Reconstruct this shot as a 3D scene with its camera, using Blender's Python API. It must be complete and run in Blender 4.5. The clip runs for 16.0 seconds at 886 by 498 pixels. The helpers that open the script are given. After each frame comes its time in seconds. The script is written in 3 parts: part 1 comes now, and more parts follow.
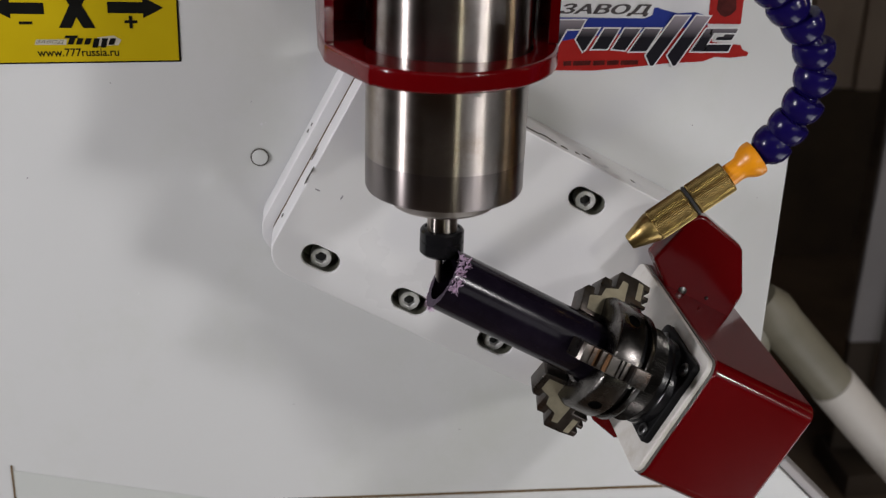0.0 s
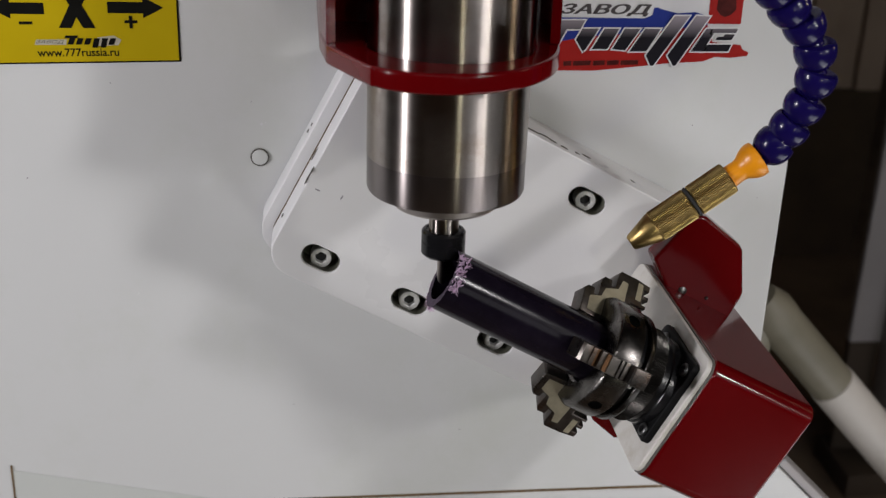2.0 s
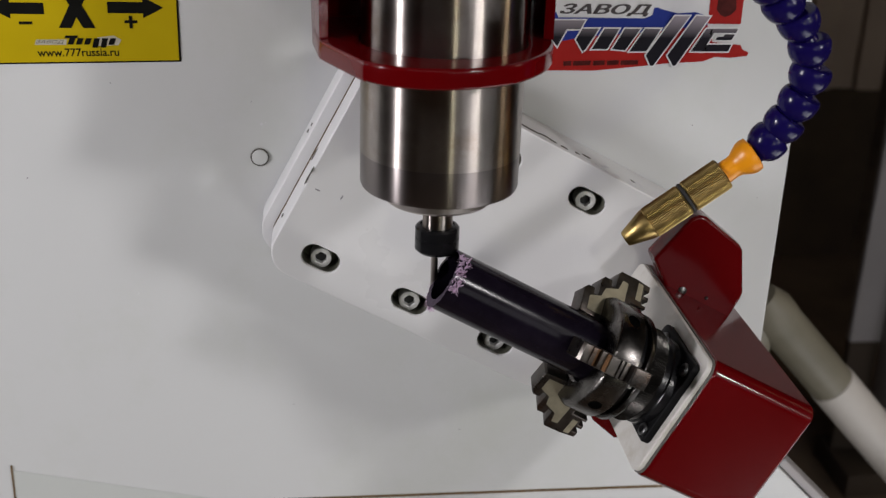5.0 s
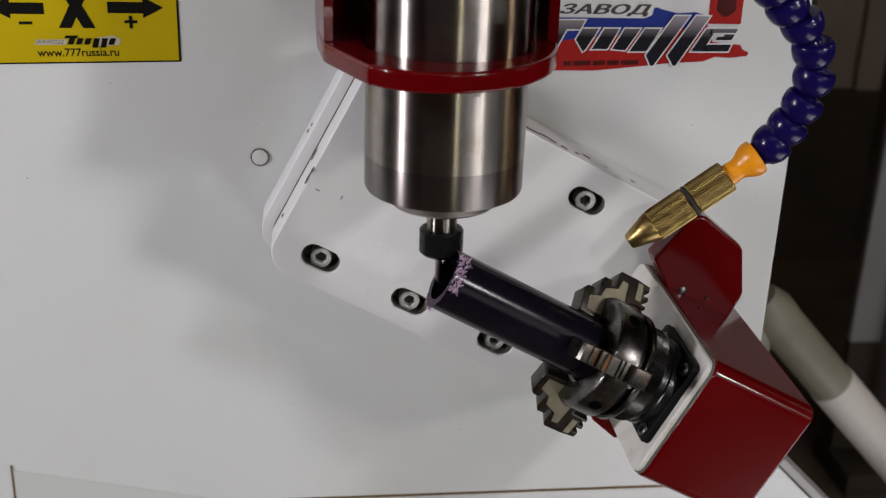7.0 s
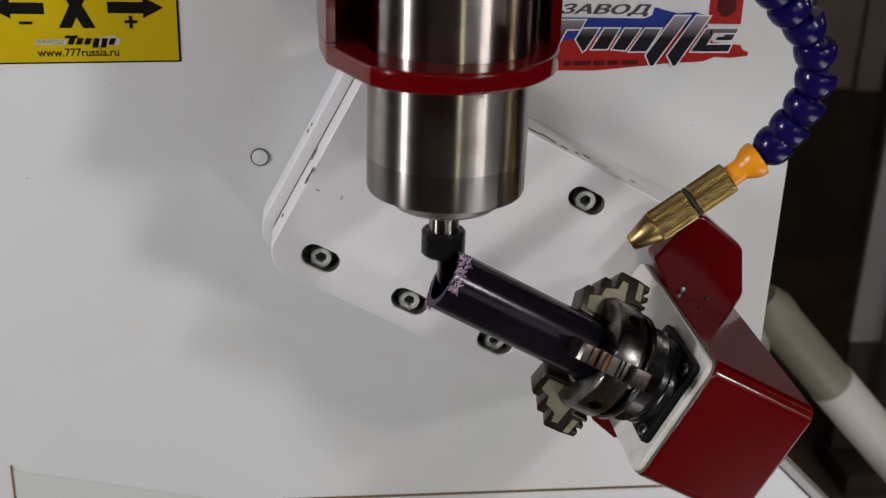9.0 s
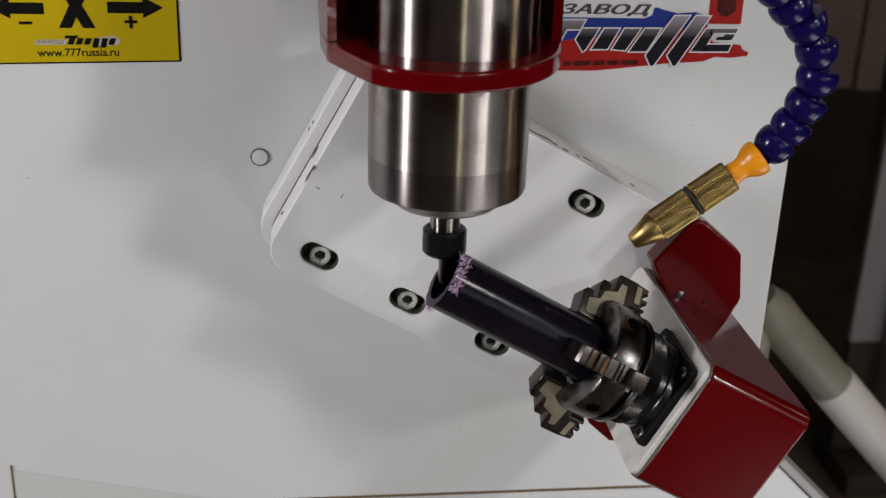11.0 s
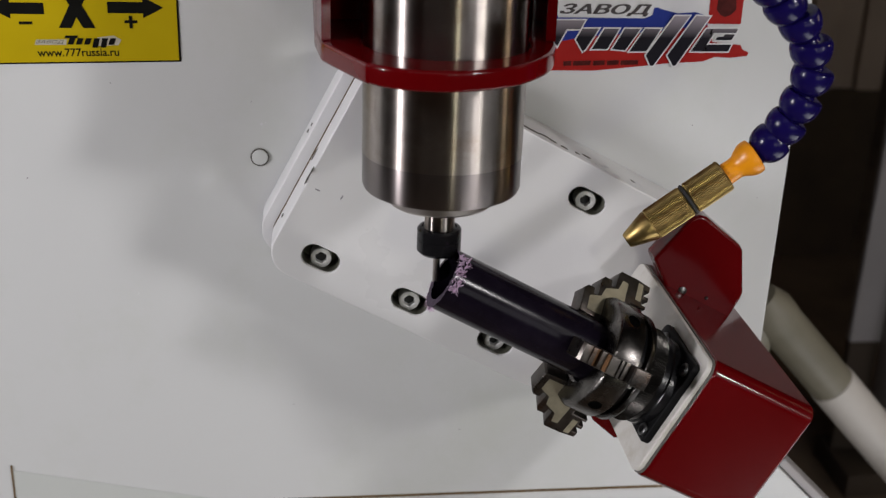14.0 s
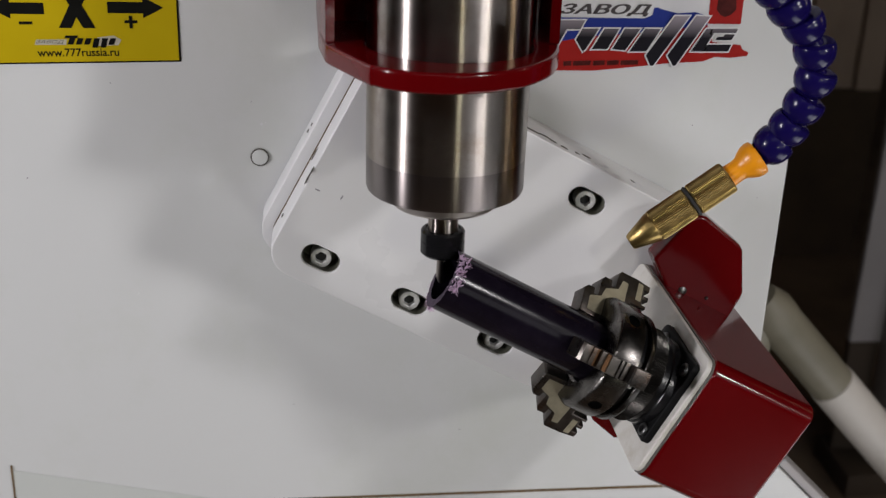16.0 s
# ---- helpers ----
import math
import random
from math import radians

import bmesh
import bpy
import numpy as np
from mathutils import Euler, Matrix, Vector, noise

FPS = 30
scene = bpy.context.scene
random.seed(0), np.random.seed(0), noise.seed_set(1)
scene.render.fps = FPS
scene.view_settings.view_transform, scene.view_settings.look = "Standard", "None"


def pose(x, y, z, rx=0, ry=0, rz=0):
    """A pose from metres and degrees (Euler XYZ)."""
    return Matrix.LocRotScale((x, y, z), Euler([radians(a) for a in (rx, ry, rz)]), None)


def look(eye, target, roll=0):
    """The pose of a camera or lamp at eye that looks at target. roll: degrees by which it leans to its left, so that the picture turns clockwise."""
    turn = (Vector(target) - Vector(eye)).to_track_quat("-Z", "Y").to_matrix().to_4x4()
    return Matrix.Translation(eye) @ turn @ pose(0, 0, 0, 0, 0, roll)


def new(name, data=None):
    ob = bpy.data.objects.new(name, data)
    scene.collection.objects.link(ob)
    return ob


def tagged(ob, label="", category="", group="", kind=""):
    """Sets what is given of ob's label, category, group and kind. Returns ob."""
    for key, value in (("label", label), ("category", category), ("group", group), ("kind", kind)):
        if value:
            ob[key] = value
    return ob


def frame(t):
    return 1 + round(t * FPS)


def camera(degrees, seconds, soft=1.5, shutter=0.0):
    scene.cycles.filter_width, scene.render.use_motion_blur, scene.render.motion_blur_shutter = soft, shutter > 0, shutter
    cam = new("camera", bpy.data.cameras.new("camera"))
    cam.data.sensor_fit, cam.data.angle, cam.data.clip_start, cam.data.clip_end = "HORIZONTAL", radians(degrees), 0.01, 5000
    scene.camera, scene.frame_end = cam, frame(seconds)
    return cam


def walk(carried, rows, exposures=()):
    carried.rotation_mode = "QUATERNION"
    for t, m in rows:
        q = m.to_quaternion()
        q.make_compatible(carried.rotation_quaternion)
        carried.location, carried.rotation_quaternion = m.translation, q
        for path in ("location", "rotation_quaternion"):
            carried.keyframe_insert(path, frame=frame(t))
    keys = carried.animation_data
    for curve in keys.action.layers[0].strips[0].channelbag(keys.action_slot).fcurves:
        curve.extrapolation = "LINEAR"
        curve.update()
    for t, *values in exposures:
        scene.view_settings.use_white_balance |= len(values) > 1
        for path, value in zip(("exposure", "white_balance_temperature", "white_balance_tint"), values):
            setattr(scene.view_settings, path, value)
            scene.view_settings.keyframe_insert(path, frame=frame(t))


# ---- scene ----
# ---- camera: it stands still ----
cam = camera(40.945, 16.0, 1.3)
EYE = Vector((-0.05639, -0.45795, 1.31384))
VIEW = look(EYE, EYE + Vector((0.114214, 0.917030, -0.382114)), 2.0)
cam.data.dof.use_dof, cam.data.dof.focus_distance, cam.data.dof.aperture_fstop = True, 0.530, 15.0
walk(cam, [(0.0, VIEW), (16.0, VIEW)], [(0.0, 0.05), (16.0, 0.05)])

# ---- light: a dim workshop with a few lamps in front of the machine, plus added unseen fills ----
world = bpy.data.worlds.new("world")
scene.world = world
world.use_nodes = True
world.node_tree.nodes["Background"].inputs["Color"].default_value = (0.9, 0.95, 1.0, 1)
world.node_tree.nodes["Background"].inputs["Strength"].default_value = 0.2


def lamp(name, place, target, sx, sy, watts, colour):
    data = bpy.data.lights.new(name, "AREA")
    data.shape, data.size, data.size_y, data.energy, data.color = "RECTANGLE", sx, sy, watts, colour
    ob = new(name, data)
    ob.matrix_world = look(place, target)
    return ob


AIM = Vector((0.0, 0.06, 1.12))


def seen_from(az, el, d):
    """A place d metres from the work, az degrees round from the front to the right, el degrees up."""
    az, el = radians(az), radians(el)
    return AIM + d * Vector((math.sin(az) * math.cos(el), -math.cos(az) * math.cos(el), math.sin(el)))


lamp("work_lamp", seen_from(37, 24.5, 1.2), AIM, 0.10, 0.10, 3.2, (1.0, 0.972, 0.985))
lamp("workshop_lamp", seen_from(43, 9, 2.4), AIM, 0.13, 0.13, 7, (1.0, 0.97, 0.96))
lamp("front_tube", seen_from(9, 4, 2.4), AIM, 0.02, 0.30, 2.4, (1.0, 0.97, 0.72))
lamp("side_tube", seen_from(-66, 14, 1.6), AIM, 0.08, 0.40, 15.4, (0.985, 0.958, 1.0))
lamp("far_tube", seen_from(86, 16, 2.6), AIM, 0.04, 0.7, 4, (1.0, 0.80, 0.55))
# Broad overhead fill, added to lift the shadows; no fixture stands there.
lamp("overhead_fill", seen_from(-14, 42, 3.4), AIM, 2.6, 1.2, 5, (1.0, 0.97, 0.98))
# Fill added low by the floor to brighten the panel's foot; no real source.
lamp("low_fill", seen_from(58, -46, 1.40), AIM, 1.2, 0.5, 6.0, (0.96, 0.97, 1.0))
# Wide soft fill added in front to even out the panel; no window here.
lamp("front_fill", seen_from(24, 2, 3.0), AIM, 1.6, 0.8, 4, (0.97, 0.965, 1.0))

# ---- axes of the tilted table: along the chuck's axis, across it, and the depth ----
TILT = radians(27.828)
ALONG = Vector((math.cos(TILT), 0, -math.sin(TILT)))
ACROSS = Vector((math.sin(TILT), 0, math.cos(TILT)))
PIVOT = Vector((0.003, 0.0, 1.114))
HEAD = Vector((0.0, 0.0, 1.15))
FACE_Y, PANEL_Y = 0.076, 0.121
AXIS_W, AXIS_Y = 0.9840, -0.0100


def aw(a, w, y):
    """A place from its distances along and across the table's axis, and its depth."""
    return ALONG * a + ACROSS * w + Vector((0, y, 0))


# drawn in (along, across), thickness towards the viewer
FLAT = Matrix((
    (ALONG.x, ACROSS.x, 0, 0), (0, 0, -1, 0), (ALONG.z, ACROSS.z, 0, 0), (0, 0, 0, 1)))
# drawn in (x, z), thickness towards the viewer
UPRIGHT = Matrix(((1, 0, 0, 0), (0, 0, -1, 0), (0, 1, 0, 0), (0, 0, 0, 1)))


# ---- materials ----
def mat(name, colour, rough=0.5, metal=0.0, vary=0.12, scale=40.0, bump=0.0, bump_scale=400.0, dirt=None, dirt_amount=0.0,
        dirt_scale=18.0, coat=0.0, rough_vary=0.1, aniso=0.0, stretch=(1, 1, 1)):
    m = bpy.data.materials.new(name)
    m.use_nodes = True
    nt = m.node_tree
    b = nt.nodes["Principled BSDF"]
    co = nt.nodes.new("ShaderNodeTexCoord")
    mp = nt.nodes.new("ShaderNodeMapping")
    mp.inputs["Scale"].default_value = stretch
    nt.links.new(co.outputs["Object"], mp.inputs["Vector"])
    n1 = nt.nodes.new("ShaderNodeTexNoise")
    n1.inputs["Scale"].default_value, n1.inputs["Detail"].default_value = scale, 6
    nt.links.new(mp.outputs[0], n1.inputs["Vector"])
    ramp = nt.nodes.new("ShaderNodeValToRGB")
    ramp.color_ramp.elements[0].position, ramp.color_ramp.elements[1].position = 0.3, 0.7
    lo = [max(0, c * (1 - vary)) for c in colour]
    hi = [min(1, c * (1 + vary)) for c in colour]
    ramp.color_ramp.elements[0].color, ramp.color_ramp.elements[1].color = (*lo, 1), (*hi, 1)
    nt.links.new(n1.outputs["Fac"], ramp.inputs["Fac"])
    out = ramp.outputs["Color"]
    if dirt:
        n2 = nt.nodes.new("ShaderNodeTexNoise")
        n2.inputs["Scale"].default_value, n2.inputs["Detail"].default_value = dirt_scale, 8
        n2.inputs["Roughness"].default_value = 0.65
        nt.links.new(mp.outputs[0], n2.inputs["Vector"])
        r2 = nt.nodes.new("ShaderNodeMapRange")
        r2.inputs["From Min"].default_value, r2.inputs["From Max"].default_value = 0.5, 0.72
        r2.inputs["To Max"].default_value = dirt_amount
        nt.links.new(n2.outputs["Fac"], r2.inputs["Value"])
        mx = nt.nodes.new("ShaderNodeMix")
        mx.data_type = "RGBA"
        nt.links.new(r2.outputs[0], mx.inputs["Factor"])
        nt.links.new(out, mx.inputs["A"])
        mx.inputs["B"].default_value = (*dirt, 1)
        out = mx.outputs["Result"]
    nt.links.new(out, b.inputs["Base Color"])
    rr = nt.nodes.new("ShaderNodeMapRange")
    rr.inputs["To Min"].default_value = max(0.02, rough - rough_vary)
    rr.inputs["To Max"].default_value = min(1, rough + rough_vary)
    nt.links.new(n1.outputs["Fac"], rr.inputs["Value"])
    nt.links.new(rr.outputs[0], b.inputs["Roughness"])
    b.inputs["Metallic"].default_value = metal
    b.inputs["Coat Weight"].default_value = coat
    b.inputs["Coat Roughness"].default_value = 0.08
    if aniso:
        b.inputs["Anisotropic"].default_value = aniso
        b.inputs["Anisotropic Rotation"].default_value = 0.25
        tg = nt.nodes.new("ShaderNodeTangent")
        tg.direction_type, tg.axis = "RADIAL", "Z"
        nt.links.new(tg.outputs[0], b.inputs["Tangent"])
    if bump:
        n3 = nt.nodes.new("ShaderNodeTexNoise")
        n3.inputs["Scale"].default_value, n3.inputs["Detail"].default_value = bump_scale, 4
        nt.links.new(mp.outputs[0], n3.inputs["Vector"])
        bp = nt.nodes.new("ShaderNodeBump")
        bp.inputs["Strength"].default_value, bp.inputs["Distance"].default_value = bump, 0.0005
        nt.links.new(n3.outputs["Fac"], bp.inputs["Height"])
        nt.links.new(bp.outputs[0], b.inputs["Normal"])
    return m


M_PANEL = mat("panel_paint", (0.652, 0.66, 0.66), 0.32, vary=0.015, scale=6, bump=0.06, bump_scale=900, dirt=(0.51, 0.54, 0.46), dirt_amount=0.36, dirt_scale=9)
M_ARM = mat("arm_paint", (0.73, 0.73, 0.735), 0.30, vary=0.015, scale=9, bump=0.05, bump_scale=900, dirt=(0.5, 0.51, 0.42), dirt_amount=0.08, dirt_scale=14)
M_CREAM = mat("faceplate_paint", (0.64, 0.62, 0.58), 0.35, vary=0.03, scale=60, dirt=(0.34, 0.28, 0.18), dirt_amount=0.5, dirt_scale=55)
M_SEAM = mat("seam_dirt", (0.15, 0.10, 0.05), 0.8, vary=0.3, scale=300)
M_CHIP = mat("bare_primer", (0.10, 0.09, 0.08), 0.7, vary=0.4, scale=500)
M_RED = mat("red_enamel", (0.105, 0.0008, 0.002), 0.17, vary=0.06, scale=40, coat=0.25, bump=0.03, bump_scale=300, rough_vary=0.06, dirt=(0.12, 0.004, 0.004), dirt_amount=0.12, dirt_scale=160)
M_STEEL = mat("turned_steel", (0.36, 0.325, 0.30), 0.30, 1.0, vary=0.14, scale=60, aniso=1.0, rough_vary=0.03, dirt=(0.22, 0.17, 0.135), dirt_amount=0.7, dirt_scale=55)
M_STEEL_LOW = mat("ground_steel", (0.235, 0.21, 0.205), 0.32, 1.0, vary=0.05, scale=60, aniso=1.0, rough_vary=0.015, dirt=(0.2, 0.17, 0.15), dirt_amount=0.45, dirt_scale=30)
M_LIP = mat("lip_steel", (0.52, 0.48, 0.45), 0.38, 1.0, vary=0.06, scale=60)
M_BLACK = mat("black_oxide", (0.007, 0.007, 0.008), 0.22, 0.0, vary=0.25, scale=120, rough_vary=0.08)
M_BLACKPLATE = mat("black_paint", (0.006, 0.006, 0.0065), 0.55, 0.0, vary=0.3, scale=90, dirt=(0.03, 0.027, 0.024), dirt_amount=0.25, dirt_scale=60)
M_CHUCK = mat("oily_steel", (0.14, 0.132, 0.124), 0.25, 1.0, vary=0.5, scale=130, bump=0.10, bump_scale=900, dirt=(0.025, 0.021, 0.018), dirt_amount=0.85, dirt_scale=70)
M_JAW = mat("worn_jaw_steel", (0.085, 0.077, 0.07), 0.30, 0.9, vary=0.4, scale=140, bump=0.12, bump_scale=900, dirt=(0.075, 0.034, 0.014), dirt_amount=0.7, dirt_scale=110)
M_RUST = mat("rust", (0.16, 0.075, 0.028), 0.8, vary=0.4, scale=700)
# Oily residue on the slot floor, with the recess's shade in its colour.
M_SLOTFLOOR = mat("oily_floor_shade", (0.15, 0.15, 0.115), 0.6, vary=0.4, scale=260, dirt=(0.03, 0.03, 0.02), dirt_amount=0.7, dirt_scale=110)
M_JAWSIDE = mat("beige_jaw_side", (0.33, 0.30, 0.215), 0.5, 0.5, vary=0.15, scale=160, dirt=(0.12, 0.10, 0.07), dirt_amount=0.5, dirt_scale=100)
M_TUBE = mat("black_plastic", (0.007, 0.005, 0.010), 0.16, 0.0, vary=0.3, scale=70, rough_vary=0.05, dirt=(0.025, 0.02, 0.03), dirt_amount=0.2, dirt_scale=200, stretch=(1, 1, 1), bump=0.05, bump_scale=500)
M_FUZZ = mat("plastic_shaving", (0.58, 0.42, 0.58), 0.7, vary=0.3, scale=900)
M_CUT = mat("fresh_cut_plastic", (0.042, 0.026, 0.048), 0.7, vary=0.4, scale=500, bump=0.5, bump_scale=1500)
M_BLUE = mat("blue_plastic", (0.007, 0.004, 0.060), 0.19, vary=0.10, scale=60, coat=0.0, rough_vary=0.04)
M_ORANGE = mat("orange_plastic", (0.84, 0.31, 0.006), 0.34, vary=0.05, scale=80, rough_vary=0.06)
M_BRASS = mat("brass", (0.42, 0.30, 0.115), 0.34, 1.0, vary=0.2, scale=160, bump=0.2, bump_scale=900, dirt=(0.12, 0.08, 0.035), dirt_amount=0.6, dirt_scale=130)
M_RUBBER = mat("rubber", (0.012, 0.012, 0.012), 0.6, vary=0.2, scale=200)
M_ZINC = mat("zinc_bolt", (0.70, 0.70, 0.68), 0.42, 0.45, vary=0.12, scale=300)
# Near-black stands in for the shade down inside the bolt sockets.
M_SOCKET = mat("socket_shade", (0.012, 0.012, 0.012), 0.6, vary=0.2, scale=300)
# Black without gloss, painting the shade of a hole that isn't cut.
M_VOID = mat("hole_shade", (0.002, 0.002, 0.002), 0.9, vary=0.2, scale=300)
M_VOID.node_tree.nodes["Principled BSDF"].inputs["Specular IOR Level"].default_value = 0.0
# Dark colour holds the shade inside the slots, along with some oil.
M_SLOT = mat("oily_slot_shade", (0.085, 0.085, 0.065), 0.5, vary=0.35, scale=220, dirt=(0.02, 0.02, 0.018), dirt_amount=0.8, dirt_scale=90)
M_YELLOW = mat("yellow_label", (0.50, 0.37, 0.006), 0.35, vary=0.03, scale=40)
M_INK = mat("black_ink", (0.007, 0.007, 0.006), 0.4, vary=0.1, scale=100)
M_LETTER = mat("letter_ink", (0.055, 0.045, 0.05), 0.4, vary=0.1, scale=100)
M_GREYINK = mat("grey_ink", (0.30, 0.29, 0.31), 0.4, vary=0.1, scale=100)
M_LOGOGREY = mat("dark_grey_ink", (0.50, 0.46, 0.36), 0.4, vary=0.1, scale=100)
M_WHITEINK = mat("white_film", (0.72, 0.72, 0.74), 0.35, vary=0.03, scale=60)
M_BLUEINK = mat("blue_ink", (0.022, 0.04, 0.25), 0.35, vary=0.08, scale=60)
M_REDINK = mat("red_ink", (0.34, 0.016, 0.014), 0.35, vary=0.08, scale=60)
M_DARKRED = mat("dark_red_ink", (0.07, 0.011, 0.010), 0.35, vary=0.3, scale=240)
M_RED.node_tree.nodes["Principled BSDF"].inputs["Specular IOR Level"].default_value = 0.2
M_BLACKPLATE.node_tree.nodes["Principled BSDF"].inputs["Specular IOR Level"].default_value = 0.12
M_BLACK.node_tree.nodes["Principled BSDF"].inputs["Specular IOR Level"].default_value = 0.3
M_TUBE.node_tree.nodes["Principled BSDF"].inputs["Specular IOR Level"].default_value = 0.2
M_BLUE.node_tree.nodes["Principled BSDF"].inputs["Specular IOR Level"].default_value = 0.25
for m in (M_INK, M_YELLOW, M_BLUEINK, M_REDINK, M_DARKRED):   # matt printed film
    m.node_tree.nodes["Principled BSDF"].inputs["Specular IOR Level"].default_value = 0.12
M_FLOOR = mat("concrete_floor", (0.15, 0.106, 0.073), 0.75, vary=0.3, scale=5, bump=0.3, bump_scale=60)
M_WALL = mat("workshop_wall", (0.10, 0.085, 0.07), 0.8, vary=0.12, scale=2)
M_DARK = mat("brown_cladding", (0.045, 0.031, 0.021), 0.8, vary=0.3, scale=3)
M_SHEET = mat("grey_sheet", (0.40, 0.325, 0.265), 0.7, vary=0.12, scale=5)
# Pipe's paint as it looks in the machine's shade, darkness put into the colour.
M_PIPE = mat("shaded_pipe_paint", (0.18, 0.165, 0.125), 0.5, vary=0.12, scale=14, dirt=(0.10, 0.09, 0.05), dirt_amount=0.6, dirt_scale=12)
M_FOOT_SHEET = mat("foot_sheet_paint", (0.58, 0.60, 0.58), 0.4, vary=0.02, scale=8)
# Same pipe where lamplight reaches it: the light is put into the colour.
M_PIPE_LIT = mat("lit_pipe_paint", (0.50, 0.47, 0.44), 0.5, vary=0.08, scale=9, dirt=(0.17, 0.14, 0.10), dirt_amount=0.5, dirt_scale=12)
M_SCREW = mat("dark_screw", (0.16, 0.16, 0.16), 0.35, 0.9, vary=0.2, scale=300)
M_BOARD = mat("brown_board", (0.055, 0.037, 0.023), 0.8, vary=0.3, scale=7)
M_POST = mat("post_paint", (0.36, 0.34, 0.345), 0.5, vary=0.06, scale=6)
M_KNURL = mat("oily_knurl", (0.030, 0.028, 0.026), 0.22, 0.9, vary=0.5, scale=200, bump=0.3, bump_scale=900, dirt=(0.012, 0.011, 0.01), dirt_amount=0.9, dirt_scale=90)


# ---- builders ----
def empty(name, origin, label, category, group=""):
    ob = new(name)
    ob.empty_display_size = 0.02
    ob.location = origin
    return tagged(ob, label, category, group)


def finish(me, material, smooth=40):
    me.materials.clear()
    me.materials.append(material)
    me.set_sharp_from_angle(angle=radians(smooth))
    return me


def place(name, me, parent, label="", base=None):
    """Links a mesh given in world places, as a thing of its own (no parent) or as a part; a part sits in its thing's space."""
    ob = new(name, me)
    top = parent
    while top is not None and top.parent is not None:
        top = top.parent
    if top is not None:
        me.transform(Matrix.Translation(-(base or Vector(top.location))))
        ob.parent = parent
    if label:
        ob["label"] = label
    return ob


def part(name, bm, material, parent, label="", smooth=40, base=None):
    bmesh.ops.recalc_face_normals(bm, faces=bm.faces)
    me = bpy.data.meshes.new(name)
    bm.to_mesh(me)
    bm.free()
    for p in me.polygons:
        p.use_smooth = True
    return place(name, finish(me, material, smooth), parent, label, base)


def drawn(name, loops, thick, bevel, m, material, parent, label="", smooth=35, res=2):
    """A plate cut along closed outlines (the first outside, the others holes), its edges rounded."""
    cu = bpy.data.curves.new(name, "CURVE")
    cu.dimensions, cu.fill_mode, cu.extrude = "2D", "BOTH", max(0.0, thick / 2 - bevel)
    cu.bevel_depth, cu.bevel_resolution, cu.offset = bevel, res, -bevel
    for loop in loops:
        sp = cu.splines.new("POLY")
        sp.points.add(len(loop) - 1)
        sp.use_cyclic_u = True
        for p, (u, v) in zip(sp.points, loop):
            p.co = (u, v, 0, 1)
    tmp = new("tmp", cu)
    dg = bpy.context.evaluated_depsgraph_get()
    me = bpy.data.meshes.new_from_object(tmp.evaluated_get(dg))
    bpy.data.objects.remove(tmp)
    bpy.data.curves.remove(cu)
    me.name = name
    bm = bmesh.new()
    bm.from_mesh(me)
    bmesh.ops.remove_doubles(bm, verts=bm.verts, dist=1e-6)
    bmesh.ops.transform(bm, matrix=m, verts=bm.verts)
    bpy.data.meshes.remove(me)
    ob = part(name, bm, material, parent, label, smooth)
    if bevel >= 0.0008:
        even = ob.modifiers.new("even_shading", "WEIGHTED_NORMAL")
        even.keep_sharp, even.weight = True, 80
    return ob


def lathe(profile, m, n=48, closed=False):
    """A turned body: profile of (radius, height) about z, then placed by m."""
    bm = bmesh.new()
    rings = []
    for r, h in profile:
        if r < 1e-6:
            rings.append([bm.verts.new((0, 0, h))])
        else:
            rings.append([bm.verts.new((r * math.cos(2 * math.pi * k / n), r * math.sin(2 * math.pi * k / n), h)) for k in range(n)])
    pairs = list(zip(rings, rings[1:])) + ([(rings[-1], rings[0])] if closed else [])
    for a, b in pairs:
        for k in range(n):
            q = [a[k % len(a)], a[(k + 1) % len(a)], b[(k + 1) % len(b)], b[k % len(b)]]
            q = list(dict.fromkeys(q))
            if len(q) > 2:
                bm.faces.new(q)
    bmesh.ops.transform(bm, matrix=m, verts=bm.verts)
    return bm


def block(x0, x1, y0, y1, z0, z1, bevel=0.0, seg=2, m=None):
    bm = bmesh.new()
    bmesh.ops.create_cube(bm, size=1)
    bmesh.ops.transform(bm, matrix=Matrix.Translation(((x0 + x1) / 2, (y0 + y1) / 2, (z0 + z1) / 2)) @ Matrix.Diagonal((x1 - x0, y1 - y0, z1 - z0, 1)), verts=bm.verts)
    if bevel:
        bmesh.ops.bevel(bm, geom=bm.edges, offset=bevel, segments=seg, profile=0.5, affect="EDGES")
    if m is not None:
        bmesh.ops.transform(bm, matrix=m, verts=bm.verts)
    return bm


def axis_to(p, q):
    """A frame at p whose z axis points to q."""
    p, q = Vector(p), Vector(q)
    return Matrix.Translation(p) @ (q - p).to_track_quat("Z", "Y").to_matrix().to_4x4()


def rounded(x0, x1, y0, y1, r, n=8):
    pts = []
    for cx, cy, s in ((x1 - r, y1 - r, 0), (x0 + r, y1 - r, 90), (x0 + r, y0 + r, 180), (x1 - r, y0 + r, 270)):
        for k in range(n + 1):
            t = radians(s + 90 * k / n)
            pts.append((cx + r * math.cos(t), cy + r * math.sin(t)))
    return pts


def circle(cx, cy, r, n=28):
    return [(cx + r * math.cos(2 * math.pi * k / n), cy + r * math.sin(2 * math.pi * k / n)) for k in range(n)]


def at_y(y):
    return Matrix.Translation((0, y, 0))


def setting(name, bm, material, label, category="wall", smooth=30):
    ob = part(name, bm, material, None, smooth=smooth)
    return tagged(ob, label, category, kind="structure")


